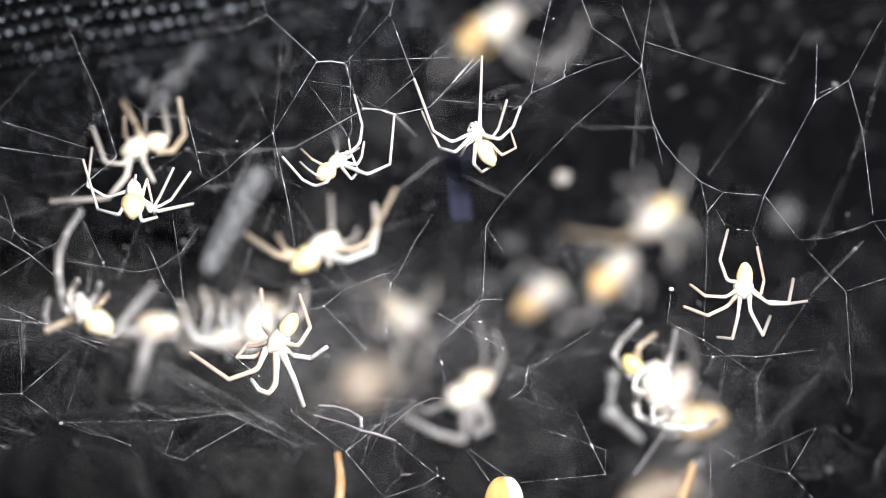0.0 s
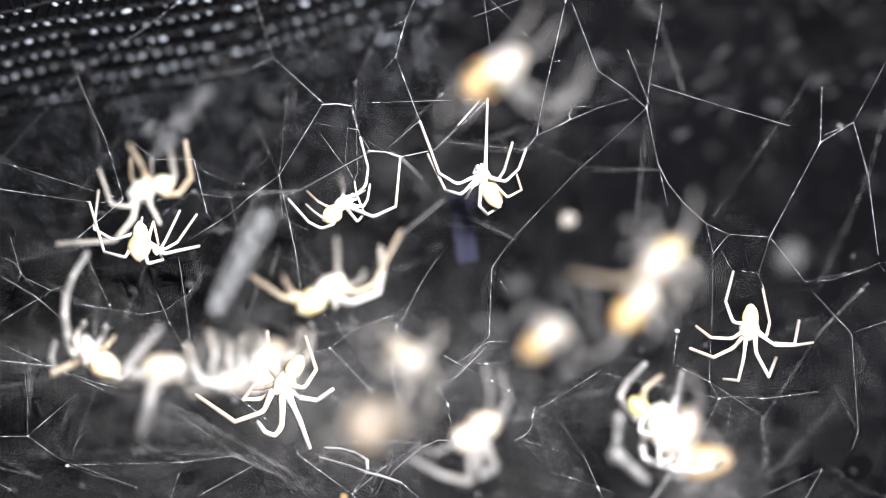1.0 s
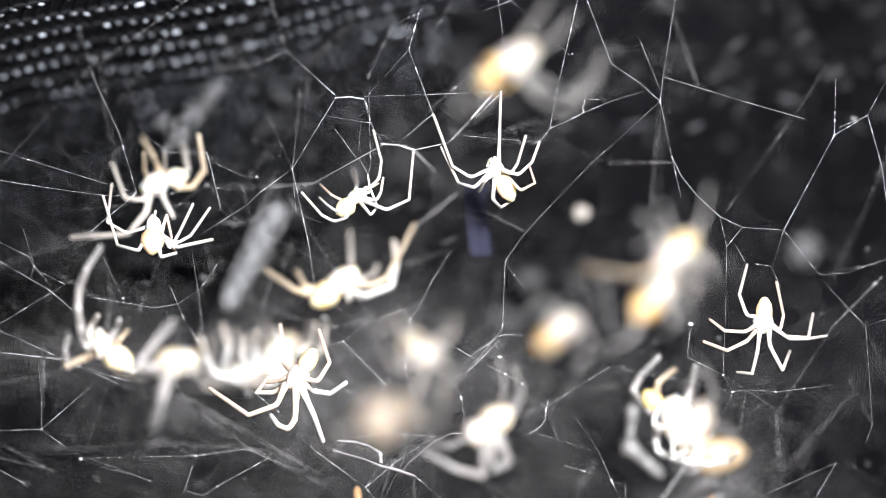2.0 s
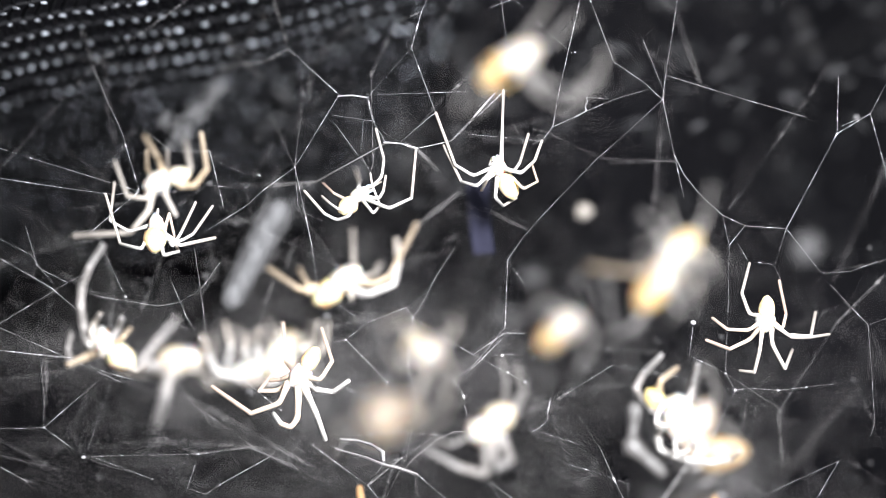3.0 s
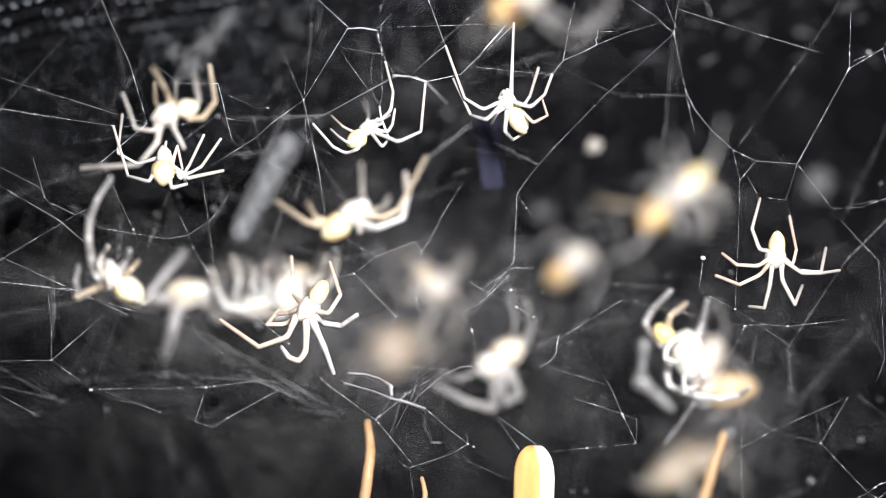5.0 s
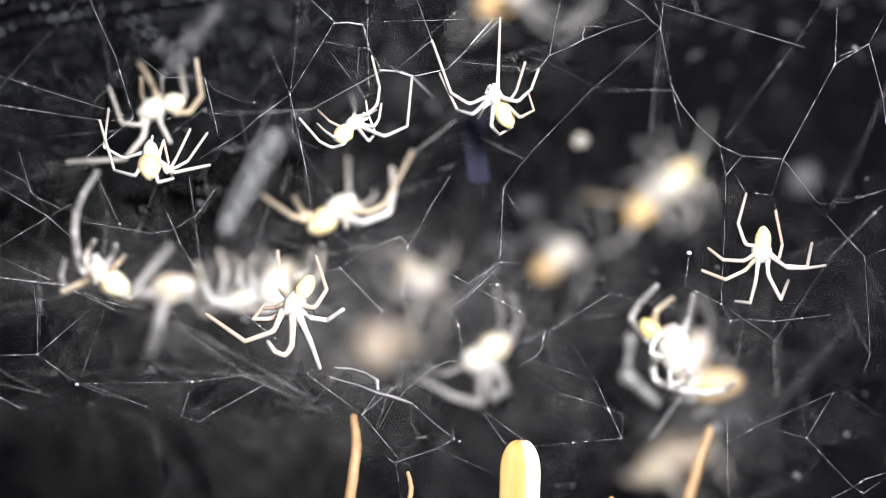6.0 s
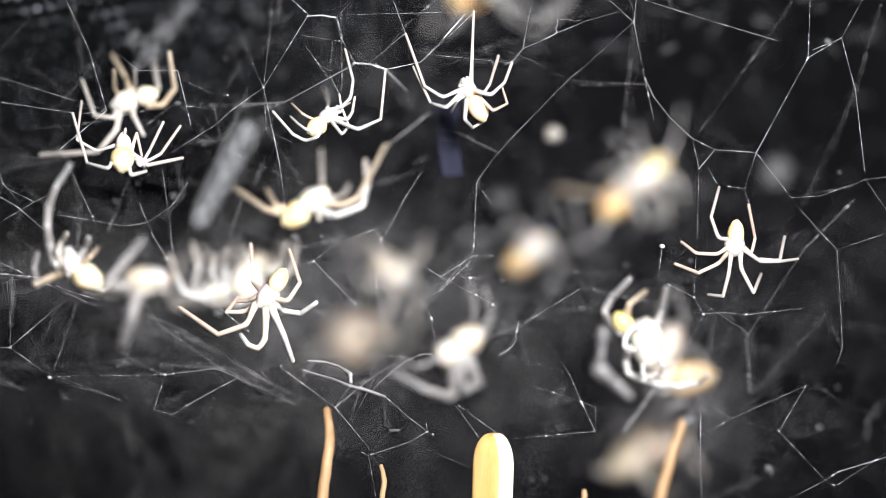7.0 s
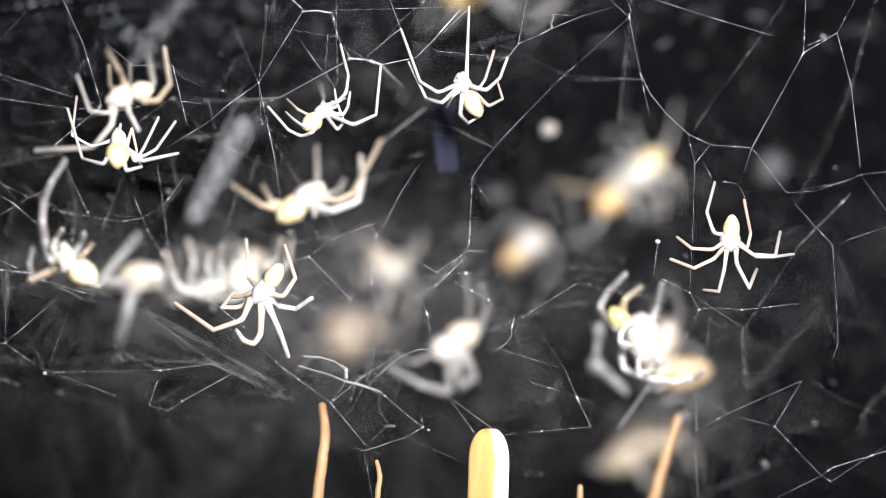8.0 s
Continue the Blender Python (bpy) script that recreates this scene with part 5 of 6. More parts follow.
thread(0.096, (-17.10, 20.18, 19.46), (-19.93, 22.73, 16.49), (-22.84, 25.71, 13.38), mat=DULL_SILK)
thread(0.080, (-17.97, 21.31, 19.89), (-20.50, 23.83, 16.90), (-23.76, 26.88, 13.78), mat=DULL_SILK)
thread(0.163, (-17.03, 22.10, 19.10), (-19.99, 24.75, 16.10), (-22.82, 27.67, 12.94), mat=DULL_SILK)
thread(0.157, (-17.96, 23.23, 19.48), (-20.57, 25.85, 16.46), (-23.79, 28.84, 13.29), mat=DULL_SILK)
thread(0.161, (-11.76, 21.57, 27.37), (-17.63, 24.28, 20.46), (-20.42, 26.70, 17.42), (-23.47, 29.75, 14.25), mat=DULL_SILK)

# ---- dry stalks and a wooden stick standing on the cage floor ----
def stalk(label, name, category, mat, *points, radii):
    line, rad = [], []
    pts = [Vector(p) for p in points]
    for i, (a, b) in enumerate(zip(pts, pts[1:])):
        for k in range(8):
            f = k / 8
            line.append(a + (b - a) * f + Vector((0.02 * math.sin(k * 1.1 + i), 0, 0)))
            rad.append(radii[i] * (1 - f) + radii[i + 1] * f)
    line.append(pts[-1])
    rad.append(radii[-1])
    return tagged(mesh_object(name, tube([at(*p) for p in line], [r * MM for r in rad], 12), mat), label, category)


stalk("thin tan dry stalk with a broken tip", "dry_stalk", "stalk", STRAW, (-9.4, 3.0, -80), (-8.8, 2.8, -30), (-8.0, 2.6, -21.2), (-7.7, 2.5, -19.0), (-7.5, 3.2, -17.2), (-7.80, 4.6, -15.2), radii=(0.62, 0.5, 0.42, 0.40, 0.37, 0.26))
stalk("short curved tan stalk tip", "dry_stalk", "stalk", STRAW, (-4.4, 1.0, -80), (-4.0, 0.4, -26), (-3.6, 0, -21.2), (-3.43, 0, -19.9), (-3.67, 0, -18.85), radii=(0.5, 0.3, 0.2, 0.19, 0.14))
stalk("thin tan dry stalk leaning beside a spiderling", "dry_stalk", "stalk", STRAW, (12.0, 5.0, -80), (14.99, 9.30, -28.75), (17.25, 9.00, -22.18), (18.18, 9.00, -18.69), (19.00, 9.00, -16.33), radii=(0.6, 0.5, 0.45, 0.40, 0.33))
stalk("small pale stalk tip", "dry_stalk", "stalk", STRAW, (10.8, 5.0, -80), (11.1, 3.5, -25), (11.2, 3.2, -21.0), radii=(0.5, 0.35, 0.2))


def wooden_stick():
    """A flat stick with a rounded top and well-worn, rounded edges; its right side is painted as brightly lit."""
    bm = bmesh.new()
    heights = [0.06, 0.2, 0.45, 0.8, 1.2, 1.7, 2.3, 3.0, 4.0, 5.5, 8, 12, 18, 26, 36, 48, 64]
    half, deep, corner, sides = 1.50, 0.92, 0.62, 40
    rings = []
    for down in heights:
        grow = math.sqrt(max(0, 1 - (1 - min(down, 2.5) / 2.5) ** 2))
        thin = math.sqrt(max(0, 1 - (1 - min(down, 1.7) / 1.7) ** 2))
        row = []
        for k in range(sides):
            a = 6.28319 * (k + 0.5) / sides
            c, r = math.cos(a), math.sin(a)
            x = (half - corner) * max(-1, min(1, c * 2.2)) + corner * c
            y = (deep - corner) * max(-1, min(1, r * 2.2)) + corner * r
            wave = 0.03 * noise.noise(Vector((a, down * 0.4, 0)))
            row.append(bm.verts.new(Vector((x * grow - 0.12 + wave, y * (0.35 + 0.65 * thin) + deep, -down)) * MM))
        rings.append(row)
    for a, b in zip(rings, rings[1:]):
        for k in range(sides):
            f = bm.faces.new((a[k], a[(k + 1) % sides], b[(k + 1) % sides], b[k]))
            f.smooth = True
            # faces towards the lamp get the lit wood colour
            f.material_index = 1 if math.cos(6.28319 * (k + 1) / sides) > 0.64 else 0
    bm.faces.new(rings[0]).smooth = True
    bm.faces.new(rings[-1][::-1])
    ob = tagged(mesh_object("wooden_stick", bm, WOOD), "flat yellow wooden stick with a rounded tip", "stick")
    ob.data.materials.append(LIT_WOOD)
    ob.matrix_world = Matrix.Translation(at(3.95, 0.2, -16.5)) @ pose(0, 0, 0, 0, 1.5, -42)
    return ob


wooden_stick()


# ---- a roll of dusty silk caught between the strands ----
def silk_roll():
    """A matted core with loose fibres wound round it."""
    rnd = random.Random(3)
    a, b = Vector((-17.81, 10.00, -1.36)), Vector((-14.31, 11.00, 5.60))
    way = (b - a).normalized()
    side = way.cross(Vector((0, 1, 0))).normalized()
    up = way.cross(side)
    thing = tagged(new("silk_roll"), "long grey roll of dusty silk leaning in the web", "silk roll")
    core = tube([at(*(a + (b - a) * (k / 40) + side * rnd.gauss(0, 0.03))) for k in range(41)], [(0.78 + 0.004 * k) * MM * (1 + 0.10 * noise.noise(Vector((k * 0.3, 1, 0)))) for k in range(41)], 20)
    for v in core.verts:
        v.co += Vector([0.00016 * noise.noise(v.co * 2600 + Vector((9.0 * k, 0, 0))) for k in range(3)])
    part("core", core, MATTED, thing)
    wrap = bmesh.new()
    for i in range(70):
        start, turns, first = rnd.uniform(-0.03, 0.9), rnd.uniform(-0.5, 0.5), rnd.uniform(0, 6.28)
        far, lift = rnd.uniform(0.1, 0.5), rnd.uniform(0.76, 1.08)
        line = []
        for k in range(9):
            f = start + far * k / 8
            angle = first + turns * 6.28 * k / 8
            line.append(at(*(a + (b - a) * f + (side * math.cos(angle) + up * math.sin(angle)) * (lift + 0.15 * f))))
        add_to(wrap, tube(line, [rnd.uniform(0.018, 0.05) * MM] * 9, 5))
    tagged(part("fibre_wrap", wrap, MATTED, thing), kind="stuff")
    return thing


silk_roll()


# ---- a faded blue strip hanging at the back ----
def blue_strip():
    bm = bmesh.new()
    bmesh.ops.create_grid(bm, x_segments=6, y_segments=16, size=1)
    for v in bm.verts:
        u, w = v.co.x, v.co.y
        v.co = Vector((u * (0.82 + 0.05 * w) + 0.12 * w * w, 0.3 * math.sin(w * 1.5), w * 2.75)) * MM
    more = bmesh.ops.extrude_face_region(bm, geom=list(bm.faces))
    bmesh.ops.translate(bm, vec=(0, 0.2 * MM, 0), verts=[v for v in more["geom"] if isinstance(v, bmesh.types.BMVert)])
    ob = tagged(mesh_object("blue_strip", bm, BLUE), "narrow faded blue plastic strip hanging behind the web", "plastic strip")
    ob.matrix_world = Matrix.Translation(at(1.13, 9, 4.91)) @ pose(0, 0, 0, 0, -5, 0)
    return ob


blue_strip()


# ---- the fine tangle of silk behind the web, thickened with fibre clouds added as haze ----
def fibres(bm, rnd, count, centre, spread, reach, thick):
    """Many hair-fine strands scattered round a centre."""
    for i in range(count):
        a = Vector([centre[k] + rnd.gauss(0, spread[k]) for k in range(3)])
        if centre[1] > 10:
            a.y = max(a.y, 13)
        turn = rnd.uniform(0, 6.28319)
        far = reach * rnd.uniform(0.4, 1.4)
        b = a + Vector((math.cos(turn) * far, abs(rnd.gauss(0, far * 0.4)), math.sin(turn) * far))
        m = (a + b) / 2 + Vector((rnd.gauss(0, far * 0.06), 0, -abs(rnd.gauss(0, far * 0.06))))
        w = thick * rnd.uniform(0.5, 1.6) * MM
        piece = tube([at(*a), at(*m), at(*b)], [w, w, w], 3, False)
        add_to(bm, piece)


def tangle():
    rnd = random.Random(11)
    bm = bmesh.new()
    fibres(bm, rnd, 480, (-9, 27, -10), (22, 9, 6), 14, 0.010)
    fibres(bm, rnd, 35, (-6.72, 26.00, 6.58), (3.3, 4, 3.3), 4, 0.011)
    fibres(bm, rnd, 132, (-10.55, 28.00, -9.85), (2.8, 4, 2.4), 4, 0.011)
    fibres(bm, rnd, 108, (-33.26, 20.00, -5.48), (2.7, 4, 1.0), 4, 0.011)
    fibres(bm, rnd, 35, (-17.19, 15.00, 1.37), (0.7, 4, 1.1), 2, 0.008)
    fibres(bm, rnd, 35, (-15.64, 16.00, 3.82), (0.7, 4, 1.2), 2, 0.008)
    fibres(bm, rnd, 60, (20.50, 30.00, -16.60), (1.9, 4, 1.9), 4, 0.014)
    fibres(bm, rnd, 64, (-9.05, 26.00, 14.45), (4.2, 4, 2.8), 4, 0.011)
    fibres(bm, rnd, 30, (-31.92, 26.00, 1.91), (2.8, 4, 1.9), 5, 0.011)
    fibres(bm, rnd, 45, (23.61, 26.00, -18.15), (2.3, 4, 1.9), 4, 0.011)
    fibres(bm, rnd, 47, (-21.93, 20.00, -11.28), (4.1, 4, 1.8), 4, 0.011)
    fibres(bm, rnd, 72, (-32.06, 30.00, -5.90), (4.3, 4, 1.4), 5, 0.011)
    fibres(bm, rnd, 31, (-19.22, 20.00, -11.74), (4.5, 4, 1.4), 3, 0.011)
    fibres(bm, rnd, 55, (21.05, 26.00, 0.05), (2.1, 4, 2.6), 4, 0.011)
    fibres(bm, rnd, 20, (33.58, 30.00, -6.14), (2.4, 4, 2.9), 5, 0.011)
    fibres(bm, rnd, 50, (10.75, 30.00, -6.14), (3.3, 4, 2.1), 5, 0.011)
    fibres(bm, rnd, 100, (20.64, 22.00, -13.23), (1.8, 4, 3.7), 4, 0.014)
    # the next three clouds are haze added in front of the web
    fibres(bm, rnd, 35, (14.97, -26.00, -11.68), (1.0, 4, 1.6), 3, 0.008)
    fibres(bm, rnd, 72, (-16.29, -22.00, -5.42), (2.9, 4, 0.8), 3, 0.007)
    fibres(bm, rnd, 36, (-11.98, -22.00, -4.63), (1.4, 4, 0.9), 3, 0.007)
    fibres(bm, rnd, 15, (18.03, 16.00, -7.51), (1.8, 4, 1.3), 3, 0.011)
    fibres(bm, rnd, 120, (3.48, 22.00, -9.11), (2.7, 4, 2.7), 5, 0.011)
    fibres(bm, rnd, 132, (-3.90, 25.00, -7.38), (2.8, 4, 2.8), 4, 0.011)
    fibres(bm, rnd, 312, (-16.36, 24.00, -6.42), (6.0, 4, 2.8), 6, 0.011)
    fibres(bm, rnd, 156, (-6.85, 30.00, -8.51), (2.9, 4, 2.9), 5, 0.011)
    fibres(bm, rnd, 47, (-23.29, 24.00, -10.12), (3.7, 4, 2.3), 5, 0.011)
    fibres(bm, rnd, 66, (-14.83, 22.00, -11.40), (3.7, 4, 1.8), 4, 0.011)
    fibres(bm, rnd, 130, (-28.83, 38.00, -17.23), (11.4, 4, 3.5), 8, 0.011)
    fibres(bm, rnd, 40, (3, 30, 8), (5, 4, 4), 5, 0.011)
    fibres(bm, rnd, 68, (17, 38, 21), (13, 5, 5), 7, 0.011)
    fibres(bm, rnd, 120, (-7, 30, -16.5), (9, 4, 3), 6, 0.011)
    fibres(bm, rnd, 200, (-2, 42, -23), (20, 5, 4), 9, 0.012)
    fibres(bm, rnd, 110, (19.19, 22, -16.33), (2.2, 4, 1.8), 3, 0.012)
    fibres(bm, rnd, 40, (-1.04, 28, -0.34), (3.0, 4, 1.8), 4, 0.010)
    fibres(bm, rnd, 70, (-10, 27, 20.5), (6, 4, 2.5), 5, 0.011)
    fibres(bm, rnd, 30, (14, 34, -1), (6, 4, 3), 6, 0.011)
    fibres(bm, rnd, 44, (27, 30, -11), (6, 4, 5), 6, 0.011)
    fibres(bm, rnd, 50, (13, 32, -18), (5, 4, 2.5), 5, 0.011)
    fibres(bm, rnd, 50, (5.62, 34.00, -18.85), (10.7, 4, 2.4), 9, 0.011)
    fibres(bm, rnd, 70, (-9.43, 24.00, 1.05), (4.2, 4, 2.8), 6, 0.011)
    fibres(bm, rnd, 15, (8.37, 30.00, 15.74), (2.9, 4, 2.4), 5, 0.011)
    tagged(mesh_object("silk_haze", bm, DULL_SILK), "loose tangle of fine grey silk thickened into added haze around the web", "silk", kind="stuff")


tangle()


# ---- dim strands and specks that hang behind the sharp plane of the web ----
back_web = tagged(new("loose_web"), "dim loose silk strands and two streaks of haze behind the web", "spider web")
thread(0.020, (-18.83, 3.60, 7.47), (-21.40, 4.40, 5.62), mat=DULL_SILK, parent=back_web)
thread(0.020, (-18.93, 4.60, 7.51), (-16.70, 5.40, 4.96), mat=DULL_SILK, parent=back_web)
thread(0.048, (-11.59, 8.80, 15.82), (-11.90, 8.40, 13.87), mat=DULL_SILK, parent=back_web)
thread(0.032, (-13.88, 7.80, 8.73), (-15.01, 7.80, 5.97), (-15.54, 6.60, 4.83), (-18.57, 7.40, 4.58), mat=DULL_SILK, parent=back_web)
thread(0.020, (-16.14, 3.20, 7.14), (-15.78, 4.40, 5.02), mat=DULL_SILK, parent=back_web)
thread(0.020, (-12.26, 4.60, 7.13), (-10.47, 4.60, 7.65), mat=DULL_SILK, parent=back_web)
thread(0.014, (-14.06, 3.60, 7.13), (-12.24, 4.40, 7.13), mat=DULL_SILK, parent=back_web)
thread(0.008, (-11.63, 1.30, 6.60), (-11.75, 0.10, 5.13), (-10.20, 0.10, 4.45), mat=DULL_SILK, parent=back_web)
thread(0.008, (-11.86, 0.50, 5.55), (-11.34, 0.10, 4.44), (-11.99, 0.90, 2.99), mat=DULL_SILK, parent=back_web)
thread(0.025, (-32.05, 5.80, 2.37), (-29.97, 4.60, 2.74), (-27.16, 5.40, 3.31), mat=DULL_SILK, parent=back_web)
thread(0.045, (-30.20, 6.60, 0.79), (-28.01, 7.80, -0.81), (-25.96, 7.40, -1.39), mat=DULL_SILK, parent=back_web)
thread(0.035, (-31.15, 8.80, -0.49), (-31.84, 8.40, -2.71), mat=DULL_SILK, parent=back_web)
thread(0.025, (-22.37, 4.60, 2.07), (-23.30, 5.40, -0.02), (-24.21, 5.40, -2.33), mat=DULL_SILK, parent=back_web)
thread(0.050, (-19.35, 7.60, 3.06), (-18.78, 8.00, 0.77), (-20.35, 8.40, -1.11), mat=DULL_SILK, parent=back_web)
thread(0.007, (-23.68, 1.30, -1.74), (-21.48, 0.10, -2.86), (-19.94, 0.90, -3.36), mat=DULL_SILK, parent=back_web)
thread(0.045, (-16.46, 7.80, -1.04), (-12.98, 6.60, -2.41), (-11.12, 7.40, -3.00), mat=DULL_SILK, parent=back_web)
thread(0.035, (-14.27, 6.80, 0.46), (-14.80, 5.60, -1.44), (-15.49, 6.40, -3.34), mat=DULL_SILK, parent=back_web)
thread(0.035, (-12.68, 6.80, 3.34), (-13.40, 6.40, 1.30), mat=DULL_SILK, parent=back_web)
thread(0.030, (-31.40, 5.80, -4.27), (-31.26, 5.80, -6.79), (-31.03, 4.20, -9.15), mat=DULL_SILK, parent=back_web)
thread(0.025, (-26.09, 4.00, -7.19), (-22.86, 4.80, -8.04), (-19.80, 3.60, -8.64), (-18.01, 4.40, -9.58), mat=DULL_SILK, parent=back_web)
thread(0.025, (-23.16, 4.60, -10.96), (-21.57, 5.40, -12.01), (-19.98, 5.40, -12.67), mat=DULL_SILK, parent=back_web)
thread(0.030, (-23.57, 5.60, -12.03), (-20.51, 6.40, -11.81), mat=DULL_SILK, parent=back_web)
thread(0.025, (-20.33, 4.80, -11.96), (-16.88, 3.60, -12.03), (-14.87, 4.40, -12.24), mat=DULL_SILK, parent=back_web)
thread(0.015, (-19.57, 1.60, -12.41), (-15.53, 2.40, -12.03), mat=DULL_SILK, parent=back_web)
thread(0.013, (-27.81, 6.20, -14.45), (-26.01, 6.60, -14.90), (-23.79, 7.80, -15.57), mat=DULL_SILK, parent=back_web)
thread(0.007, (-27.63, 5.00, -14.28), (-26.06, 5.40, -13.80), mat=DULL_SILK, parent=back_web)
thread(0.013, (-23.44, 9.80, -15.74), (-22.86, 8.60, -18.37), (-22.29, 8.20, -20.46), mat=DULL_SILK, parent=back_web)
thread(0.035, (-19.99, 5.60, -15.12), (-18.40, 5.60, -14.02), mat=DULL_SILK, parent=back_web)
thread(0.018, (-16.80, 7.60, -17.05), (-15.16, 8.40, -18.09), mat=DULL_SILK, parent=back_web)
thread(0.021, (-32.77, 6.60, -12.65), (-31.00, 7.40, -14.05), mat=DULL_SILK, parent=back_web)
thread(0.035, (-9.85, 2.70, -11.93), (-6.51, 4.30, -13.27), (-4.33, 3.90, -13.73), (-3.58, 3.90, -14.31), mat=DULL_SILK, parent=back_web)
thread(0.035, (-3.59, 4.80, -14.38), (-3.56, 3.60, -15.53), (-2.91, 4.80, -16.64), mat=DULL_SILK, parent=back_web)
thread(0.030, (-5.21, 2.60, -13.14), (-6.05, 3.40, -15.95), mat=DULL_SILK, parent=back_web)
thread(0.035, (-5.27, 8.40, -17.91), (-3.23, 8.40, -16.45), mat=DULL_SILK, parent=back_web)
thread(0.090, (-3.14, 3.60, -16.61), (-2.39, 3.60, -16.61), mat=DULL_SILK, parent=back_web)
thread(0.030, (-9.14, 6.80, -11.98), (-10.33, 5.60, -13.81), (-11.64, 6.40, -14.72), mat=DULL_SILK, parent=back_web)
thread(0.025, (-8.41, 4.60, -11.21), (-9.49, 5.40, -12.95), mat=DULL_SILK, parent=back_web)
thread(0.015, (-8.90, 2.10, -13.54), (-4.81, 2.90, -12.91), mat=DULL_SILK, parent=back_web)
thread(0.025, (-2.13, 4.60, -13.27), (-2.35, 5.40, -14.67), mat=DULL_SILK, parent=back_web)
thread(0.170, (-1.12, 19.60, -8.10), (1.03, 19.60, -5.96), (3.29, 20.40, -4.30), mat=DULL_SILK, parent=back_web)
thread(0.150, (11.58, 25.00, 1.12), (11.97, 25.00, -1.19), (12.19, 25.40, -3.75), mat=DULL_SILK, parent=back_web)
# two fat strands that stand in for patches of dim haze
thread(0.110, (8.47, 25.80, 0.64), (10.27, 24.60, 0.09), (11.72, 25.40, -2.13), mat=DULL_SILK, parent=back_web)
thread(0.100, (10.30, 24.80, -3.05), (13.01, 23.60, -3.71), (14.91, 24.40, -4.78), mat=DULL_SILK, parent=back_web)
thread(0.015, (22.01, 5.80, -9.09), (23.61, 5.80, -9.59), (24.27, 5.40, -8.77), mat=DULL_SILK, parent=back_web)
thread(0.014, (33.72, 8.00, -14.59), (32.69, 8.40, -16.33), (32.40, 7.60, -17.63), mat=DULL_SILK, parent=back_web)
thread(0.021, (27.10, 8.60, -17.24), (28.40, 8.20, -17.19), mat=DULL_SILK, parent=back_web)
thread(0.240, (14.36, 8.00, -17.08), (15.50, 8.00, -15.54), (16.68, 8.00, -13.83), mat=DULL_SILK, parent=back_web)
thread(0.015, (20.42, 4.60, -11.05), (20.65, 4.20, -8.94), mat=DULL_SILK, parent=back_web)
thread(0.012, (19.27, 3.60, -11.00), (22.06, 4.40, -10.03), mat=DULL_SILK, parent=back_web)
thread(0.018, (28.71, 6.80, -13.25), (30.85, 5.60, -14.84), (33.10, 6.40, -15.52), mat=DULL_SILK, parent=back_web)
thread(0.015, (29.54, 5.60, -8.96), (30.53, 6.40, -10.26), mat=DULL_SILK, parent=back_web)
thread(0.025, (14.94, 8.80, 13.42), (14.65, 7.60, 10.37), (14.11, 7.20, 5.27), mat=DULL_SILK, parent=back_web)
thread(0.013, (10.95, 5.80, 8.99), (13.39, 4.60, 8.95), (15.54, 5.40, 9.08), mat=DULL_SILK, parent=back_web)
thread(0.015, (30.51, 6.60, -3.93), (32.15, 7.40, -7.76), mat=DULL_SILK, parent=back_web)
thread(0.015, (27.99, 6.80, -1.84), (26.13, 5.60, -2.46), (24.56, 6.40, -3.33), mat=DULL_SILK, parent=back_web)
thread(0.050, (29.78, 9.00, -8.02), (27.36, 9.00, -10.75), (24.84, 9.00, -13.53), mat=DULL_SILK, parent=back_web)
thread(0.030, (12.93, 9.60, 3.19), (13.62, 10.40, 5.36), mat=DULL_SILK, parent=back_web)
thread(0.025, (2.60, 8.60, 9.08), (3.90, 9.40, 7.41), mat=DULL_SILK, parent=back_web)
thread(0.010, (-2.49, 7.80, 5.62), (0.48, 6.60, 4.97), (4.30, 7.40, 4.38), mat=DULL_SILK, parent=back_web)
thread(0.015, (4.56, 3.60, 15.48), (6.88, 4.40, 13.69), mat=DULL_SILK, parent=back_web)
thread(0.010, (6.40, 6.80, 3.53), (4.26, 5.60, 4.75), (0.06, 6.40, 5.80), mat=DULL_SILK, parent=back_web)
thread(0.025, (4.82, 7.80, -9.63), (9.42, 6.60, -7.85), (12.01, 7.40, -7.66), mat=DULL_SILK, parent=back_web)
thread(0.030, (8.78, 7.60, 0.59), (9.90, 8.40, -1.96), mat=DULL_SILK, parent=back_web)
thread(0.020, (5.15, 4.60, -8.63), (7.70, 5.40, -9.49), mat=DULL_SILK, parent=back_web)
thread(0.025, (9.84, 6.80, -4.90), (8.74, 5.60, -7.18), (7.73, 6.40, -8.27), mat=DULL_SILK, parent=back_web)
thread(0.025, (-6.65, 6.80, -2.46), (-9.97, 5.60, -3.30), (-11.69, 6.40, -3.53), mat=DULL_SILK, parent=back_web)
thread(0.030, (-1.62, 7.60, 3.08), (-0.57, 8.40, 3.52), mat=DULL_SILK, parent=back_web)
thread(0.025, (-3.30, 7.60, -1.17), (-3.72, 8.40, -3.31), mat=DULL_SILK, parent=back_web)
bead(0.35, -18.87, 4.00, 7.36, mat=DIM_SILK, parent=back_web)
bead(0.29, -17.09, 6.00, 4.39, mat=DIM_SILK, parent=back_web)
bead(0.35, -12.42, 7.00, 7.23, mat=DIM_SILK, parent=back_web)
bead(0.28, -23.92, 8.00, 0.15, mat=DIM_SILK, parent=back_web)
bead(0.21, -21.80, 7.00, -0.69, mat=DIM_SILK, parent=back_web)
bead(0.21, -22.11, 7.00, 1.47, mat=DIM_SILK, parent=back_web)
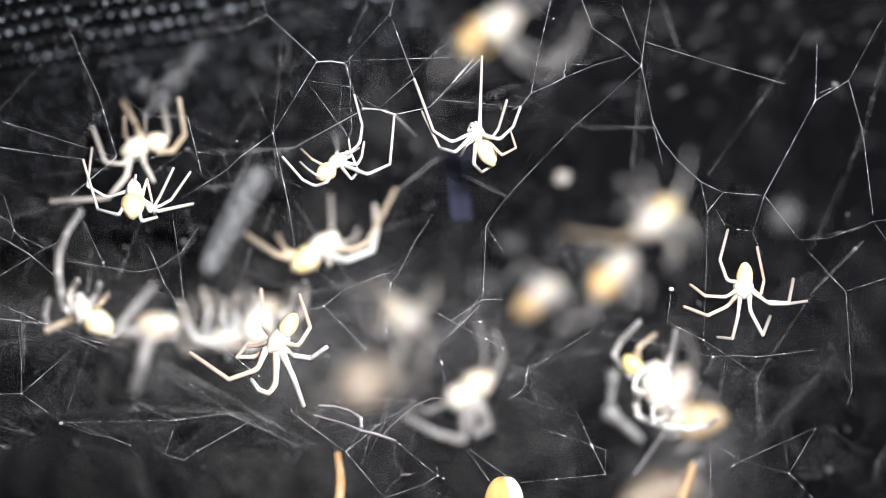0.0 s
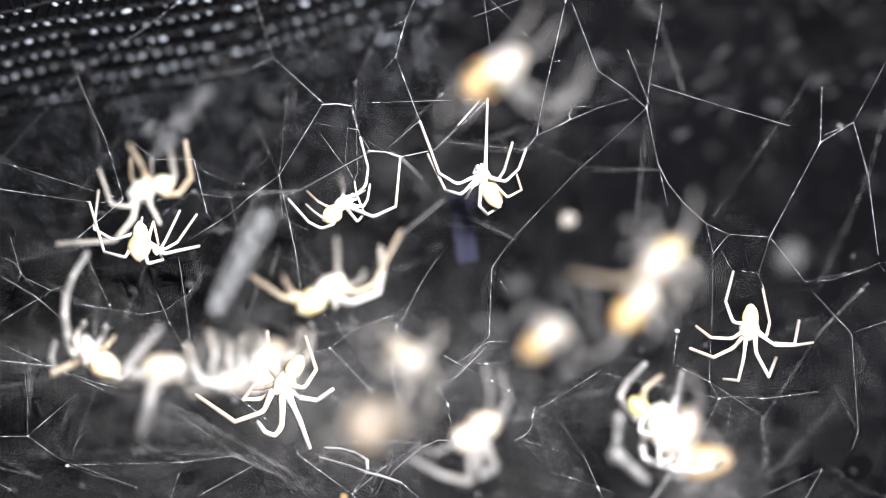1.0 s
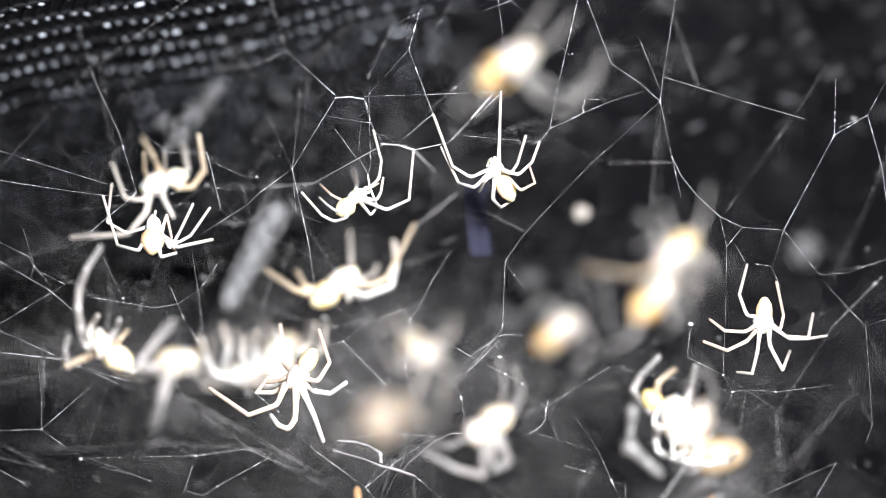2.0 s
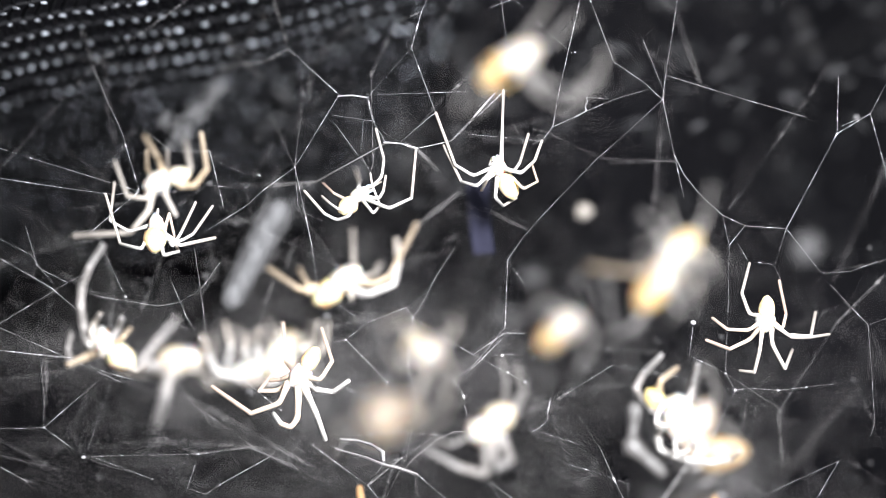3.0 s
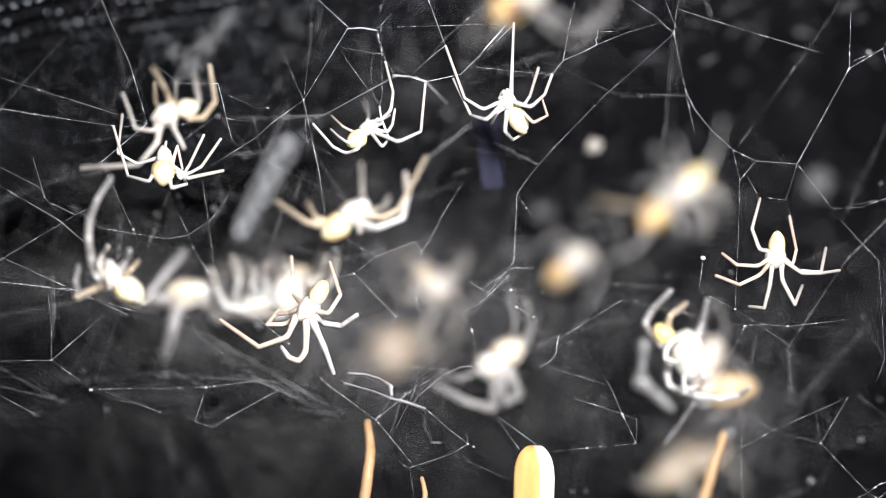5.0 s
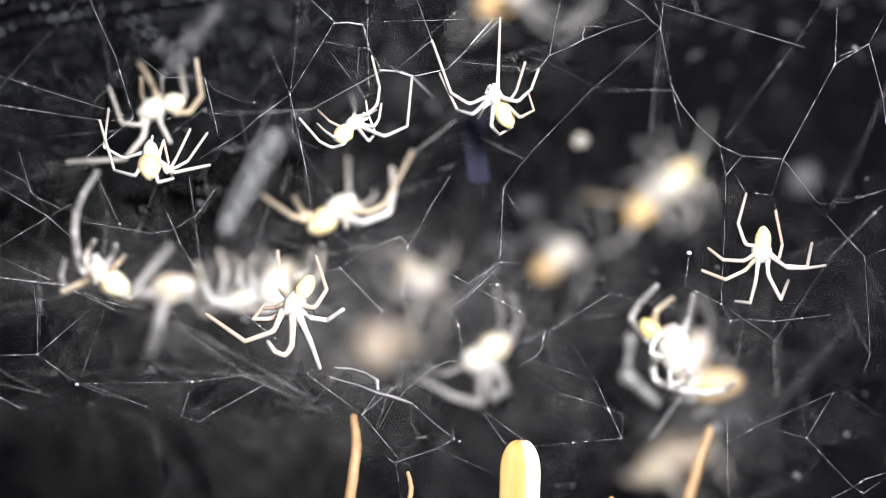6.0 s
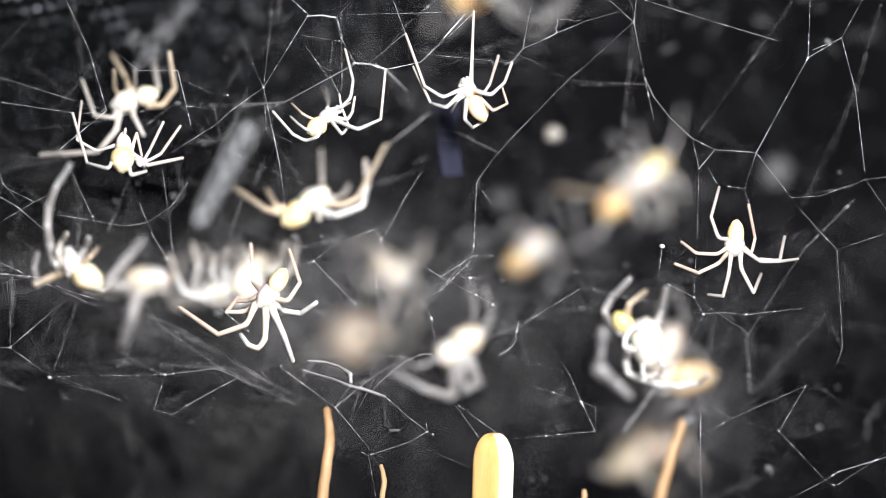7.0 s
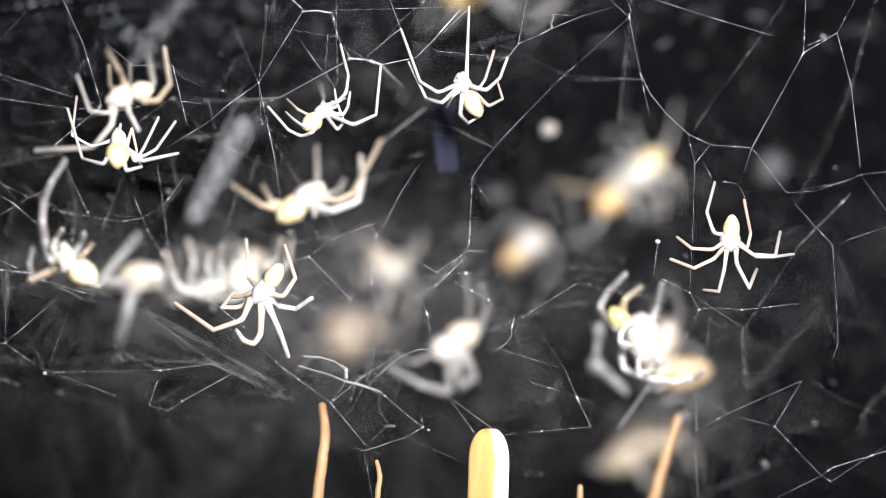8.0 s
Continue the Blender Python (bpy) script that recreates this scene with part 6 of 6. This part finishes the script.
bead(0.42, -19.65, 9.00, 0.52, mat=DIM_SILK, parent=back_web)
bead(0.245, -27.55, 7.00, -14.51, mat=DIM_SILK, parent=back_web)
bead(0.147, -17.83, 5.00, -16.23, mat=DIM_SILK, parent=back_web)
bead(0.196, -6.92, 7.00, -17.92, mat=DIM_SILK, parent=back_web)
bead(0.224, -31.23, 5.00, -13.46, mat=DIM_SILK, parent=back_web)
bead(0.196, -32.65, 5.00, -14.72, mat=DIM_SILK, parent=back_web)
bead(0.24, -1.64, 6.00, -6.88, mat=DIM_SILK, parent=back_web)
bead(0.17, 4.71, 4.00, -7.56, mat=DIM_SILK, parent=back_web)
bead(0.39, 29.13, 8.00, -16.66, mat=DIM_SILK, parent=back_web)
bead(0.32, 19.13, 6.00, -4.07, mat=DIM_SILK, parent=back_web)
bead(0.21, 10.58, 5.00, -4.93, mat=DIM_SILK, parent=back_web)
bead(0.24, 8.47, 7.00, -20.50, mat=DIM_SILK, parent=back_web)
bead(0.21, 7.37, 6.00, -20.40, mat=DIM_SILK, parent=back_web)
bead(0.21, 32.75, 8.00, -16.13, mat=DIM_SILK, parent=back_web)
bead(0.24, 29.08, 7.00, -7.33, mat=DIM_SILK, parent=back_web)
bead(0.21, -18.69, 5.00, -10.58, mat=DIM_SILK, parent=back_web)
bead(0.245, -12.86, 9.00, -17.28, mat=DIM_SILK, parent=back_web)
bead(0.147, -16.07, 3.00, -14.31, mat=DIM_SILK, parent=back_web)


# ---- silk specks and flocks added as mottled haze deep behind the web ----
def haze_specks():
    rnd = random.Random(41)
    bm = bmesh.new()
    for i in range(640):
        crowd, high = i < 130, i > 520
        y = rnd.uniform(17, 30) if crowd else rnd.uniform(15, 23) if high else rnd.uniform(26, 50)
        wide = 0.19 * (181.5 + y)
        x, z = rnd.uniform(-wide, wide), rnd.uniform(-0.34 * wide, 0.68 * wide)
        if crowd:
            x, z = rnd.uniform(-21, 2), rnd.uniform(4, 25)
        elif high:
            x, z = rnd.uniform(6, wide), rnd.uniform(12, 0.70 * wide)
        elif x < -12 and z > 5:
            continue
        size = rnd.uniform(0.22, 0.6) * (0.85 if high else 1.7 if rnd.random() < 0.12 else 1)
        speck = egg(size * (rnd.uniform(2, 6) if high else rnd.uniform(1, 3.2)) * MM, size * MM, size * MM, 0, 0.4, i, 7, 8)
        turn = Euler((0, rnd.gauss(-0.3, 0.45) if high else rnd.gauss(0.3, 0.7), rnd.uniform(-1, 1))).to_matrix().to_4x4()
        bmesh.ops.transform(speck, matrix=Matrix.Translation(at(x, y, z)) @ turn, verts=speck.verts)
        add_to(bm, speck)
    tagged(mesh_object("haze_flocks", bm, FLOCK), "scattered dark silk specks and flocks added as mottled haze behind the web", "silk", kind="stuff")


haze_specks()


# ---- dim strands that cross behind the sharp plane of the web ----
def back_strands():
    rnd = random.Random(23)
    for i in range(46):
        y = rnd.uniform(3.0, 11.0)
        a = Vector((rnd.uniform(-36, 2), y, rnd.uniform(-15, 19)))
        turn = rnd.choice((0.15, 0.9, 1.5, 2.3, 2.7)) + rnd.gauss(0, 0.2)
        far = rnd.uniform(5, 14)
        b = a + Vector((math.cos(turn) * far, rnd.gauss(0, 1.5), math.sin(turn) * far))
        m = (a + b) / 2 + Vector((rnd.gauss(0, 0.5), 0, -rnd.uniform(0, 0.7)))
        thread(rnd.uniform(0.010, 0.021), a, m, b, mat=DULL_SILK)


back_strands()


def motions():
    # the lower of two touching spiderlings bobs up and down on its strand
    rows = [
        (0, 15.01, -1.39),
        (0.15, 15.01, 0.19),
        (0.3, 15.01, 1.24),
        (0.6, 15.05, 1.00),
        (0.75, 15.91, -0.14),
        (0.9, 16.54, -0.91),
        (1.1, 16.49, -0.14),
        (1.2, 16.35, 0.05),
        (1.3, 16.49, 1.29),
        (1.4, 16.30, 1.58),
        (1.5, 16.01, 1.39),
        (1.6, 16.15, 1.39),
        (1.7, 16.54, 0.24),
        (2.0, 16.87, -0.43),
        (2.4, 17.06, -0.72),
        (2.8, 17.11, -0.76),
        (3.0, 17.01, 0.43),
        (3.2, 16.63, 1.00),
        (3.5, 16.30, 1.53),
        (4.5, 16.49, 1.67),
        (6, 16.54, 1.67),
        (8, 16.54, 1.58),
    ]
    walk(climber, [(t, Matrix.Translation(at(x, 31.00, z))) for t, x, z in rows])


motions()
